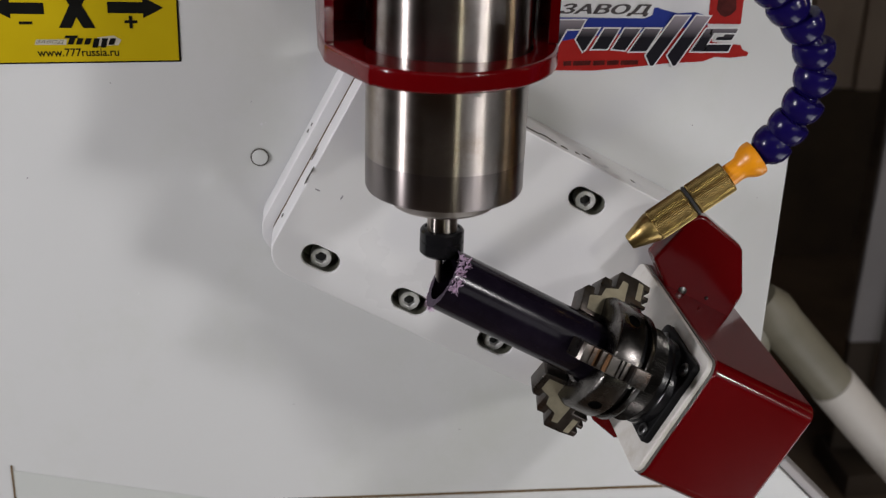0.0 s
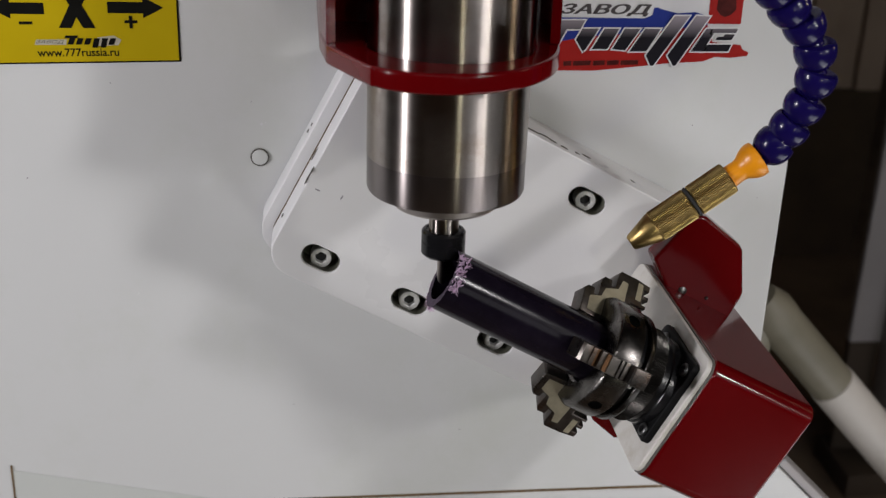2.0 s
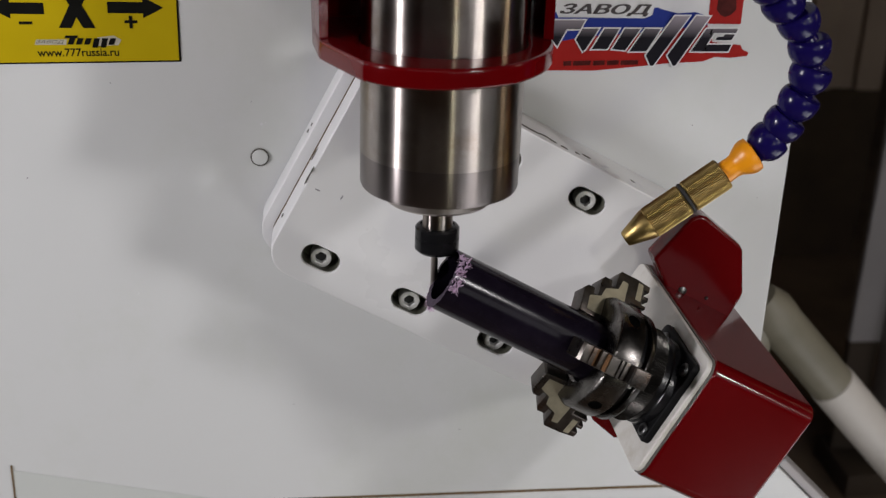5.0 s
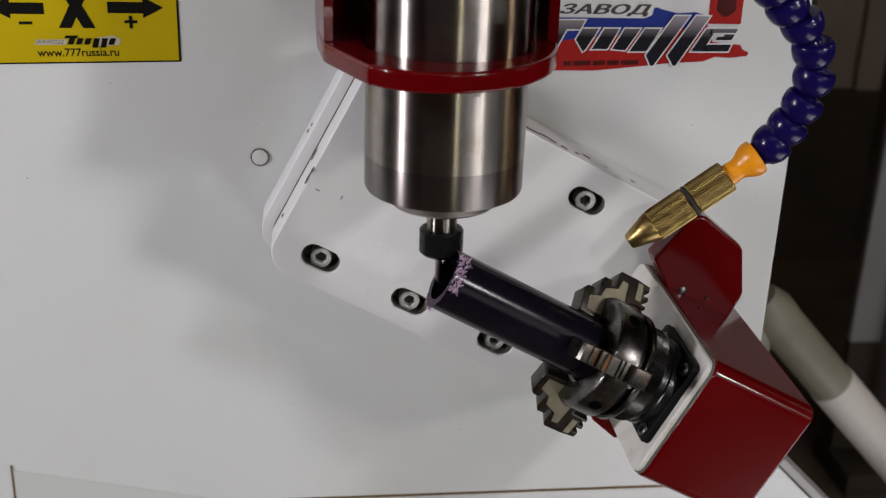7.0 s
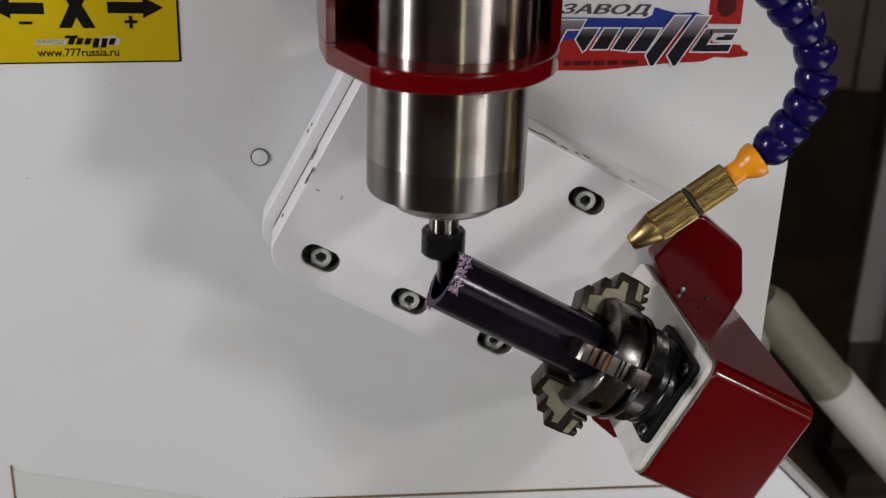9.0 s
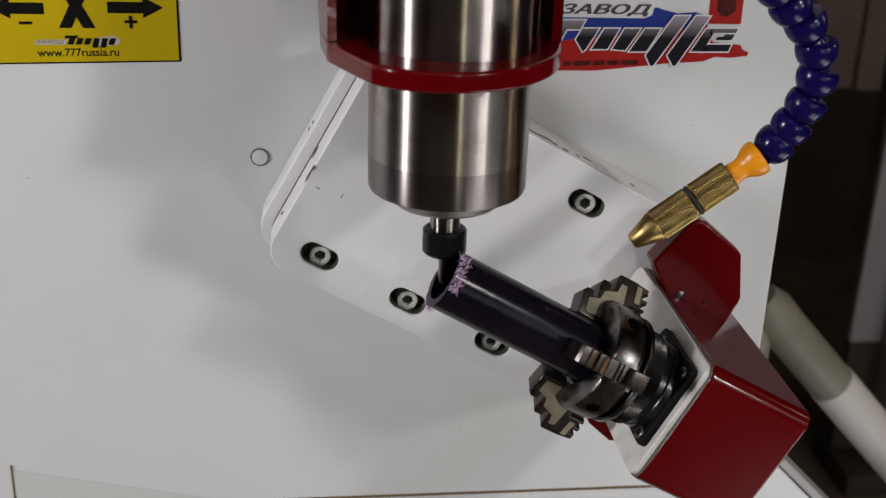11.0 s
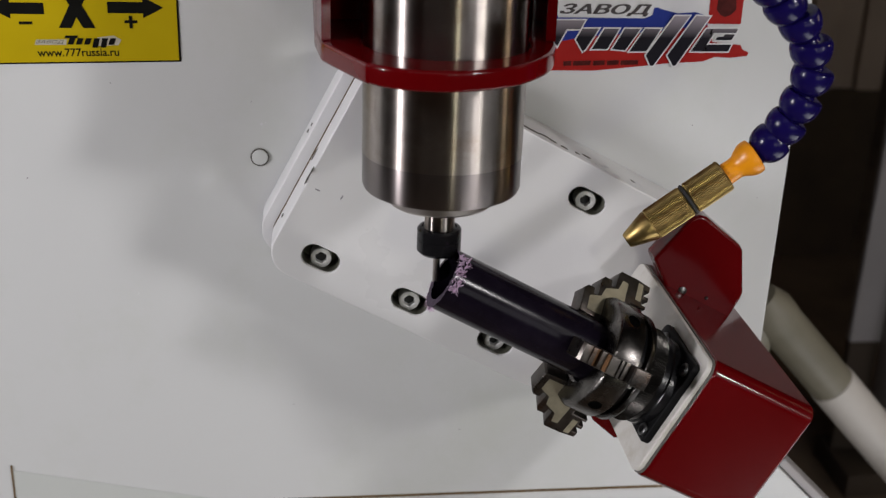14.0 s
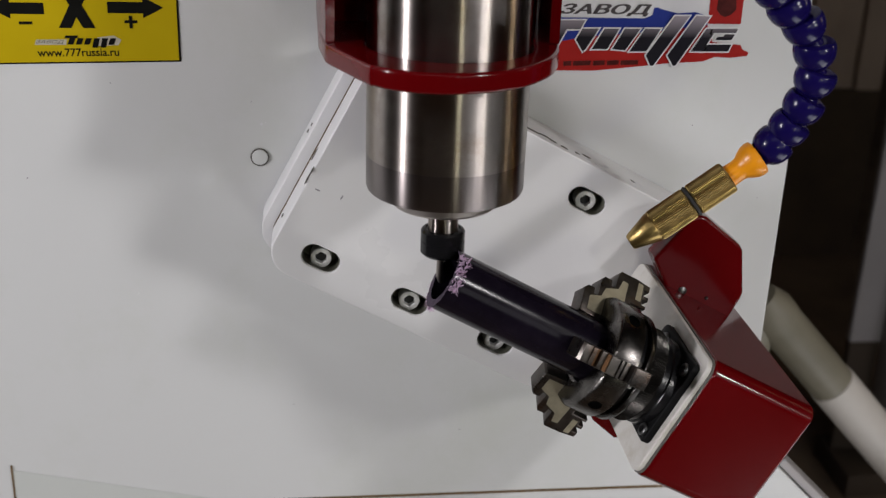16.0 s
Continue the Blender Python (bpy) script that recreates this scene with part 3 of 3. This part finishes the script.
cutter = part("cutter", lathe([(0.0, -0.054), (0.0014, -0.054), (0.0015, -0.0535), (0.0015, -0.029)], Matrix.Translation(HEAD + Vector((-0.0008, 0, 0))), 20), M_LIP, head, "thin steel end mill")

RING = [(-0.0510, 0.100), (-0.0510, 0.0200), (-0.0488, -0.0030), (-0.0476, -0.0060), (-0.0350, -0.0345), (-0.0320, -0.0385), (-0.0285, -0.0420), (-0.0240, -0.0450), (-0.0165, -0.0482), (-0.0080, -0.0497), (0.0010, -0.0495),
        (0.0090, -0.0474), (0.0170, -0.0437), (0.0250, -0.0380), (0.0320, -0.0300), (0.0375, -0.0215), (0.0415, -0.0110), (0.0436, -0.0020), (0.0460, 0.0200), (0.0460, 0.100)]


def smoothed(pts, n=5):
    """The same open line with a soft curve through its points."""
    out = []
    for k in range(len(pts) - 1):
        a, b, c, d = (Vector(pts[min(max(k + o, 0), len(pts) - 1)]) for o in (-1, 0, 1, 2))
        for i in range(n):
            t = i / n
            out.append(tuple(0.5 * ((2 * b) + (c - a) * t + (2 * a - 5 * b + 4 * c - d) * t * t + (3 * b - a - 3 * c + d) * t ** 3)))
    return out + [pts[-1]]


RING = RING[:3] + smoothed(RING[3:18]) + RING[18:]
bracket = drawn("bracket_plate", [RING, circle(0, 0, 0.0330, 72)], 0.0080, 0.0014, Matrix.Translation((0, 0, 1.2070)), M_RED, head, "glossy red clamping plate")
for wall in ([(-0.0486, -0.0030), (-0.0508, 0.0200), (-0.0508, 0.0995), (-0.0475, 0.0995), (-0.0475, 0.0205), (-0.0450, -0.0015)],
             [(0.0434, -0.0020), (0.0458, 0.0200), (0.0458, 0.0995), (0.0425, 0.0995), (0.0425, 0.0205), (0.0398, -0.0005)]):
    drawn("side_wall", [wall], 0.149, 0.0008, Matrix.Translation((0, 0, 1.2854)), M_RED, head, "red bracket wall")
part("back_wall", block(-0.0470, 0.0420, 0.0395, 0.0430, 1.2100, 1.36, 0.0010), M_RED, head, "red bracket wall")
part("mounting_block", block(-0.0400, 0.0360, 0.0432, PANEL_Y - 0.001, 1.262, 1.350, 0.002), M_RED, head, "red mounting block")
# Out of view; added to darken the inside of the bracket.
part("unseen_top_plate", block(-0.0508, 0.0458, 0.0, 0.0990, 1.3602, 1.3660, 0.001), M_RED, head, "unseen red bracket top that keeps light out")
part("clamp_ring", lathe([(0.0326, 1.33), (0.0395, 1.33), (0.0395, 1.355), (0.0326, 1.355)], UP, 64, True), M_RED, head)

# ---- coolant hose ----
hose = empty("coolant_hose", HEAD, "blue jointed coolant hose with orange tip and brass nozzle", "coolant hose")
PATH = [(0.043, 0.01, 1.306), (0.055, 0.006, 1.3035), (0.0668, 0.002, 1.2985), (0.0769, -0.002, 1.2911), (0.086, -0.005, 1.2825), (0.0941, -0.008, 1.2729), (0.102, -0.01, 1.263), (0.1097, -0.011, 1.2533), (0.1174, -0.012, 1.2436),
        (0.1256, -0.012, 1.2348), (0.1329, -0.011, 1.2273), (0.1402, -0.01, 1.2198), (0.1466, -0.008, 1.2089), (0.1488, -0.006, 1.1971), (0.1462, -0.004, 1.1854), (0.1419, -0.002, 1.1756), (0.1369, 0.0, 1.1675)]
bm = lathe([(0.0030, -0.0058), (0.0062, -0.0061), (0.0079, -0.0054), (0.0085, -0.0040), (0.0086, -0.0018), (0.0083, 0.0004), (0.0075, 0.0024), (0.0062, 0.0042),
            (0.0048, 0.0052), (0.0045, 0.0058), (0.0050, 0.0068), (0.0052, 0.0086), (0.0045, 0.0102), (0.003, 0.0103)], Matrix.Identity(4), 36)
seg = part("hose_segment", bm, M_BLUE, hose, base=Vector((0, 0, 0)))
for k, (here, there) in enumerate(zip(PATH, PATH[1:] + [(0.1310, 0.0, 1.1612)])):
    ob = seg if k == 0 else seg.copy()
    if k:
        scene.collection.objects.link(ob)
        ob.parent = hose
    ob.matrix_local = Matrix.Translation(-HEAD) @ axis_to(here, there) @ pose(0, 0, 0, 0, 0, 13 * k)
TIP = axis_to((0.1330, 0.0, 1.1639), (0.0816, 0.0, 1.1256))   # from the last joint to the nozzle's mouth, 66.7 mm
part("tip_cup", lathe([(0.0, 0.0030), (0.0060, 0.0020), (0.0070, 0.0006), (0.0076, 0.0010), (0.0078, 0.0030), (0.0074, 0.0050), (0.0062, 0.0074), (0.0050, 0.0092), (0.0047, 0.0110), (0.0050, 0.0190)], TIP, 40), M_ORANGE, hose, "orange plastic cup")


def fluted(r, z0, z1, n, m):
    bm = bmesh.new()
    rings = []
    for z, s in ((z0, 0.93), (z0 + 0.0006, 1), (z1 - 0.0006, 1), (z1, 0.93)):
        ring = []
        for k in range(n * 2):
            q = r * s - (0.0003 if k % 2 else 0)
            ring.append(bm.verts.new((q * math.cos(math.pi * k / n), q * math.sin(math.pi * k / n), z)))
        rings.append(ring)
    for p, q in zip(rings, rings[1:]):
        for k in range(n * 2):
            bm.faces.new((p[k], p[(k + 1) % (n * 2)], q[(k + 1) % (n * 2)], q[k]))
    bm.faces.new(rings[0]), bm.faces.new(rings[-1])
    bmesh.ops.transform(bm, matrix=m, verts=bm.verts)
    return bm


nozzle = part("nozzle", fluted(0.0071, 0.0155, 0.0330, 52, TIP), M_BRASS, hose, "knurled brass nozzle", smooth=20)
part("o_ring", lathe([(0.0062, 0.0329), (0.0072, 0.0334), (0.0072, 0.0343), (0.0062, 0.0349)], TIP, 40), M_RUBBER, nozzle, "black rubber ring")
part("nozzle_sleeve", fluted(0.0071, 0.0348, 0.0528, 52, TIP), M_BRASS, nozzle, smooth=20)
part("nozzle_cone", lathe([(0.0066, 0.0524), (0.0069, 0.0534), (0.0036, 0.0644), (0.0029, 0.0652), (0.0017, 0.0652), (0.0015, 0.061), (0.0, 0.061)], TIP, 40), M_BRASS, nozzle)

# ---- stickers on the panel ----
SKIN = PANEL_Y - 0.0002


def flat(name, pts, layer, material, parent, label=""):
    return drawn(name, [pts], 0.0002, 0.0, at_y(SKIN - 0.00012 * layer) @ UPRIGHT, material, parent, label)


def words(name, text, x, z, size, width, layer, material, parent, shear=0.0, turn=0.0, bold=0.0):
    """Letters of a given height and width in all, from their lower left corner."""
    cu = bpy.data.curves.new(name, "FONT")
    cu.body, cu.size, cu.shear, cu.extrude, cu.offset = text, 1.0, shear, 0.0, bold
    tmp = new("tmp", cu)
    dg = bpy.context.evaluated_depsgraph_get()
    me = bpy.data.meshes.new_from_object(tmp.evaluated_get(dg))
    bpy.data.objects.remove(tmp)
    bpy.data.curves.remove(cu)
    xs = [v.co.x for v in me.vertices]
    ys = [v.co.y for v in me.vertices]
    k = Matrix.Diagonal((width / (max(xs) - min(xs)), size / (max(ys) - min(ys)), 1, 1)) @ Matrix.Translation((-min(xs), -min(ys), 0))
    me.transform(Matrix.Translation((x, SKIN - 0.00012 * layer, z)) @ UPRIGHT @ pose(0, 0, 0, 0, 0, turn) @ k)
    return place(name, finish(me, material), parent)


sign = empty("axis_label", (-0.16, PANEL_Y, 1.2), "yellow axis label with black arrows and lettering", "label")
flat("border", [(-0.2140, 1.1712), (-0.1158, 1.1732), (-0.1158, 1.2400), (-0.2140, 1.2400)], 0, M_INK, sign, "black printed border")
flat("sheet", [(-0.2130, 1.1720), (-0.1168, 1.1740), (-0.1168, 1.2390), (-0.2130, 1.2390)], 1, M_YELLOW, sign, "yellow printed sheet")
flat("letter_stroke", [(-0.1722, 1.1893), (-0.1664, 1.1893), (-0.1552, 1.2108), (-0.1610, 1.2108)], 2, M_INK, sign)
flat("letter_stroke", [(-0.1609, 1.1894), (-0.1551, 1.1894), (-0.1663, 1.2109), (-0.1721, 1.2109)], 3, M_INK, sign)
flat("arrow", [(-0.1490, 1.1966), (-0.1326, 1.1966), (-0.1326, 1.1944), (-0.1229, 1.1994), (-0.1326, 1.2046), (-0.1326, 1.2020), (-0.1490, 1.2020)], 2, M_INK, sign)
flat("arrow", [(-0.1784, 1.1958), (-0.1940, 1.1958), (-0.1940, 1.1936), (-0.2040, 1.1986), (-0.1940, 1.2040), (-0.1940, 1.2012), (-0.1784, 1.2012)], 2, M_INK, sign)
flat("minus_bar", [(-0.1904, 1.1908), (-0.1842, 1.1909), (-0.1842, 1.1923), (-0.1904, 1.1922)], 2, M_INK, sign)
flat("plus_bar", [(-0.1415, 1.1918), (-0.1355, 1.1919), (-0.1355, 1.1933), (-0.1415, 1.1932)], 2, M_INK, sign)
flat("plus_stem", [(-0.1393, 1.1894), (-0.1378, 1.1894), (-0.1378, 1.1955), (-0.1393, 1.1955)], 3, M_INK, sign)
words("lettering", "www.777russia.ru", -0.1832, 1.1752, 0.0040, 0.0382, 2, M_INK, sign, turn=1.0, bold=0.018)
flat("logo_halo", [(-0.1842, 1.1811), (-0.1695, 1.1812), (-0.1690, 1.1838), (-0.1832, 1.1836)], 2, M_LOGOGREY, sign, "pale logo outline")
flat("logo_halo", [(-0.1562, 1.1808), (-0.1450, 1.1812), (-0.1435, 1.1838), (-0.1470, 1.1858), (-0.1545, 1.1850)], 2, M_LOGOGREY, sign, "pale logo outline")
flat("logo_top", [(-0.1700, 1.1844), (-0.1640, 1.1845), (-0.1636, 1.1858), (-0.1694, 1.1857)], 4, M_INK, sign)
words("lettering", "ЗАВОД", -0.1835, 1.1815, 0.0020, 0.0132, 3, M_INK, sign, shear=0.35)
for k in range(6):
    x = -0.1688 + 0.0038 * k
    drop = 0.0014 if k in (3, 4) else 0.0
    flat("logo_bar", [(x, 1.1814 - drop), (x + 0.0026, 1.1814 - drop), (x + 0.0039, 1.1845), (x + 0.0012, 1.1845)], 3, M_INK, sign, "slanted logo stroke")

badge = empty("maker_sticker", (0.11, PANEL_Y, 1.19), "flag-coloured maker sticker with slanted grey logo", "sticker")


def wave(z, x0, x1, amp, ph, n=18, tilt=0.0):
    return [(x0 + (x1 - x0) * k / n, z + tilt * k / n + amp * math.sin(ph + 5.2 * k / n)) for k in range(n + 1)]


flat("white_stripe", wave(1.1965, 0.040, 0.158, 0.0012, 0.5) + [(0.160, 1.228), (0.040, 1.228)], 0, M_WHITEINK, badge)
flat("blue_stripe", [(0.0512, 1.1991), (0.0683, 1.1992), (0.0693, 1.1967), (0.1131, 1.1966), (0.1173, 1.1983), (0.1178, 1.202), (0.1201, 1.202), (0.1231, 1.2009), (0.1303, 1.1993), (0.139, 1.2), (0.1442, 1.1986), (0.1418, 1.1966), (0.1461, 1.1949), (0.1463, 1.1935), (0.1341, 1.1919), (0.1167, 1.1895), (0.0965, 1.1882), (0.0821, 1.1869), (0.0736, 1.1851), (0.0627, 1.1839), (0.0521, 1.1833)], 1, M_BLUEINK, badge)
flat("red_stripe", [(0.040, 1.1698), (0.090, 1.1698), (0.108, 1.1716), (0.128, 1.1738), (0.146, 1.1748), (0.152, 1.1772), (0.160, 1.1768), (0.1690, 1.1778), (0.1697, 1.1796), (0.1662, 1.1812), (0.1650, 1.1835), (0.150, 1.1848)]
     + [(0.1463, 1.1935), (0.1341, 1.1919), (0.1167, 1.1895), (0.0965, 1.1882), (0.0821, 1.1869), (0.0736, 1.1851), (0.0627, 1.1839), (0.0521, 1.1833)], 1, M_REDINK, badge)
flat("crest", rounded(0.1463, 0.1636, 1.1942, 1.2160, 0.0008), 2, M_REDINK, badge, "red crest square")
flat("crest_shape", [(0.1500, 1.2015), (0.1520, 1.1990), (0.1548, 1.1976), (0.1580, 1.1990), (0.1602, 1.2015), (0.1596, 1.2080), (0.1550, 1.2105), (0.1505, 1.2080)], 3, M_DARKRED, badge, "plain dark crest")
for k in range(4):
    words("lettering", "ЗАВОД", 0.0698 + 0.0003 * k, 1.1976 + 0.0002 * (k % 2), 0.0059, 0.0458, 3 + k, M_LETTER, badge, shear=0.3)


def stroke(pts, layer=3):
    halo, n = [], len(pts)
    turn = 1 if sum(pts[k][0] * pts[(k + 1) % n][1] - pts[(k + 1) % n][0] * pts[k][1] for k in range(n)) > 0 else -1
    for k in range(n):
        p, q, r = Vector(pts[k - 1]), Vector(pts[k]), Vector(pts[(k + 1) % n])
        a, b = (q - p).normalized(), (r - q).normalized()
        na, nb = Vector((a.y, -a.x)) * turn, Vector((b.y, -b.x)) * turn
        v = (na + nb) / max(0.5, 1 + na.dot(nb)) * 0.0007
        halo.append(tuple(q + v))
    flat("logo_edge", halo, layer, M_WHITEINK, badge, "white logo outline")
    flat("logo_stroke", pts, layer + 1, M_LOGO, badge, "grey to black logo stroke")


M_LOGO = bpy.data.materials.new("logo_ink")
M_LOGO.use_nodes = True
_nt = M_LOGO.node_tree
_co, _sep, _rm = _nt.nodes.new("ShaderNodeTexCoord"), _nt.nodes.new("ShaderNodeSeparateXYZ"), _nt.nodes.new("ShaderNodeValToRGB")
_mr = _nt.nodes.new("ShaderNodeMapRange")
_mr.inputs["From Min"].default_value, _mr.inputs["From Max"].default_value = -0.0095, 0.0085
_rm.color_ramp.elements[0].color, _rm.color_ramp.elements[1].color = (0.012, 0.011, 0.016, 1), (0.36, 0.32, 0.36, 1)
_rm.color_ramp.elements[0].position = 0.36
_nt.links.new(_co.outputs["Object"], _sep.inputs[0])
_nt.links.new(_sep.outputs["Z"], _mr.inputs["Value"])
_nt.links.new(_mr.outputs[0], _rm.inputs["Fac"])
_nt.links.new(_rm.outputs[0], _nt.nodes["Principled BSDF"].inputs["Base Color"])
_nt.nodes["Principled BSDF"].inputs["Roughness"].default_value = 0.35
_nt.nodes["Principled BSDF"].inputs["Specular IOR Level"].default_value = 0.12
stroke([(0.0514, 1.1951), (0.0831, 1.1954), (0.0809, 1.1909), (0.074, 1.1908), (0.0697, 1.1822), (0.0666, 1.1856), (0.0612, 1.1896), (0.0518, 1.1895)], 2)
stroke([(0.082, 1.1912), (0.0904, 1.1913), (0.0843, 1.1809), (0.0829, 1.1797), (0.079, 1.1857)], 4)
stroke([(0.0933, 1.1913), (0.1008, 1.1913), (0.0954, 1.181), (0.0875, 1.1809)], 4)
stroke([(0.1037, 1.1914), (0.1116, 1.1914), (0.1047, 1.1805), (0.098, 1.181)], 5)
stroke([(0.1142, 1.1915), (0.1221, 1.1915), (0.1157, 1.18), (0.1069, 1.1799)], 6)
stroke([(0.1287, 1.1981), (0.1363, 1.1982), (0.1199, 1.1727), (0.1184, 1.1727), (0.1156, 1.1779)], 8)
stroke([(0.1398, 1.1983), (0.1469, 1.198), (0.1315, 1.1728), (0.1303, 1.1727), (0.1268, 1.178)], 8)
stroke([(0.1459, 1.1917), (0.1512, 1.1918), (0.1461, 1.1822), (0.1464, 1.1802), (0.139, 1.1801)], 5)
stroke([(0.1457, 1.1836), (0.1599, 1.1837), (0.1586, 1.1802), (0.1455, 1.1801)], 4)
stroke([(0.1494, 1.1918), (0.1624, 1.1919), (0.1615, 1.1898), (0.1485, 1.1897)], 6)
stroke([(0.1564, 1.1901), (0.1618, 1.1901), (0.1596, 1.1861), (0.1513, 1.186), (0.152, 1.1877), (0.1552, 1.1878)], 4)
for k, (x, wd) in enumerate(((0.0735, 0.0040), (0.0785, 0.0090), (0.0888, 0.0060), (0.0960, 0.0060), (0.1030, 0.0090))):
    z = 1.1722 + 0.0006 * k / 4
    flat("number_bar", [(x, z), (x + wd, z + 0.0003), (x + wd, z + 0.0027), (x, z + 0.0024)], 4, M_DARKRED, badge, "dark printed bar")

# ---- thin sheet at the foot of the panel, a little darker than the panel ----
cover = empty("foot_sheet", (-0.16, PANEL_Y, 0.93), "thin off-white sheet at the panel's foot, slightly darker than the panel", "cover")
bm = bmesh.new()
pts = [(-0.2188, 0.9440), (-0.1657, 0.9326), (-0.1195, 0.9228), (-0.100, 0.9190), (-0.100, 0.80), (-0.2188, 0.80)]
top = [bm.verts.new((x, PANEL_Y - 0.0004, z)) for x, z in pts]
low = [bm.verts.new((x, PANEL_Y - 0.0002, z)) for x, z in pts]
bm.faces.new(top), bm.faces.new(low)
for k in range(6):
    bm.faces.new((top[k], top[(k + 1) % 6], low[(k + 1) % 6], low[k]))
part("sheet_face", bm, M_FOOT_SHEET, cover)
part("sheet_gap", block(-0.2196, -0.2186, PANEL_Y - 0.0007, PANEL_Y - 0.0001, 0.80, 0.9470), M_SEAM, cover, "dark gap beside the sheet")

# ---- behind the machine ----
rail = empty("pipe_rail", (0.5, 0.35, 0.0), "slanting white-painted pipe of the machine stand", "pipe")


def pipe(name, p, q, r, material, parent, label=""):
    L = (Vector(q) - Vector(p)).length
    return part(name, lathe([(0, 0), (r * 0.8, 0), (r, r * 0.2), (r, L - r * 0.2), (r * 0.8, L), (0, L)], axis_to(p, q), 32), material, parent, label)


P_TOP = Vector((0.3040, 0.35, 0.9216))
P_LOW = P_TOP + Vector((1.0, 0, -1.08)).normalized() * 1.22
pipe("pipe", P_TOP, P_LOW, 0.0186, M_PIPE, rail)
mid = P_TOP.lerp(P_LOW, 0.0715)
# Slightly wider pale skin paints the lit part of the pipe.
pipe("lit_length", mid, mid.lerp(P_LOW, 0.5), 0.0194, M_PIPE_LIT, rail, "lighter length of the pipe, lamplight put into its colour")
part("elbow", lathe([(0, -0.018), (0.0150, -0.015), (0.0196, 0.0), (0.0190, 0.013), (0, 0.015)], axis_to(P_TOP, P_LOW), 32), M_PIPE, rail)
pipe("stand_leg", (P_TOP.x - 0.01, 0.35, 0.0), (P_TOP.x - 0.01, 0.35, P_TOP.z), 0.014, M_PIPE, rail)

post = empty("steel_post", (1.10, 1.5, 0.0), "pale grey painted steel post with dark foot", "post")
part("web", block(0.990, 1.30, 1.5, 1.52, 0.29, 4.4, 0.003), M_POST, post)
part("flange", block(1.050, 1.30, 1.42, 1.498, 0.05, 4.4, 0.004), M_POST, post)
part("foot", block(0.985, 1.32, 1.40, 1.56, 0.0, 0.05, 0.004), M_DARK, post, "dark foot plate")
part("lower_web", block(0.992, 1.05, 1.501, 1.518, 0.05, 0.289, 0.002), M_DARK, post, "dark lower web")
screen = empty("sheet_screen", (1.7, 2.6, 0.0), "brown-grey ribbed sheet screen", "screen")
for k in range(9):
    x = 0.86 + 0.075 * k
    part("rib", block(x, x + 0.073, 2.6 + 0.02 * (k % 2), 2.64 + 0.02 * (k % 2), 0.50, 4.4, 0.004), M_SHEET, screen)
part("lower_board", block(0.86, 1.54, 2.61, 2.67, 0.0, 0.498, 0.004), M_BOARD, screen, "dark brown lower board")
for x in (0.9, 1.45):
    part("stay", block(x, x + 0.04, 2.675, 2.80, 0.0, 0.6, 0.003), M_DARK, screen)


# ---- motion: the head cuts round the tube's end while the table rocks ----
def motions():
    # phase in seconds, the head's shift sideways and downwards in pixels of the camera's view, the table's turn
    cycle = [(0.00, 0, 0, 0), (0.10, 2.2, 1.1, 0), (0.22, 2.8, 1.8, 0), (0.32, 4.6, -0.8, 0), (0.37, 5.6, -1.9, 0.0), (0.42, 5.8, -1.5, 1), (0.49, 4.5, -0.4, 1), (0.55, 3.3, 0.5, 1),
             (0.62, 1.2, 1.9, 1), (0.74, 0.2, 2.0, 1), (0.82, -0.9, 0.3, 1), (0.90, -2.0, 0.0, 1), (1.00, -7.2, -2.6, 1), (1.10, -9.4, -4.8, 1), (1.20, -9.7, -7.6, 1), (1.25, -9.5, -8.8, 1),
             (1.32, -9.5, -9.2, 0), (1.38, -9.3, -8.6, 0), (1.44, -8.9, -6.6, 0), (1.50, -8.8, -5.4, 0), (1.60, -7.8, -4.3, 0), (1.68, -4.6, -2.2, 0), (1.77, 0, 0, 0)]
    ticks = [(0, 0), (0.5, 0.49), (1, 1.0), (1.5, 1.49), (2, 1.99), (2.5, 2.49), (3, 3.045), (3.5, 3.54), (4, 4.05), (6.5, 6.55), (7, 7.06), (7.5, 7.50), (8, 8.06), (8.5, 8.51), (9, 9.07), (11.5, 11.59),
             (12, 12.12), (12.5, 12.60), (13, 13.12), (13.5, 13.52), (14, 14.06), (14.5, 14.53), (15, 15.02), (15.5, 15.46), (16, 16.0)]
    ph = [c[0] for c in cycle]
    head_rows, table_rows = [], []
    for k in range(161):
        t = k / 10
        p = np.interp(t, [a for a, b in ticks], [b for a, b in ticks]) % 1.77
        dx, dy, turn = (float(np.interp(p, ph, [c[i] for c in cycle])) for i in (1, 2, 3))
        head_rows.append((t, Matrix.Translation(HEAD + Vector((dx / 4266, 0, -dy / 3966)))))
        table_rows.append((t, pose(*PIVOT, 0, 1.06 * turn, 0)))
    for thing in (head, hose):
        walk(thing, head_rows)
    for thing in (table, chuck, tube):
        walk(thing, table_rows)


motions()
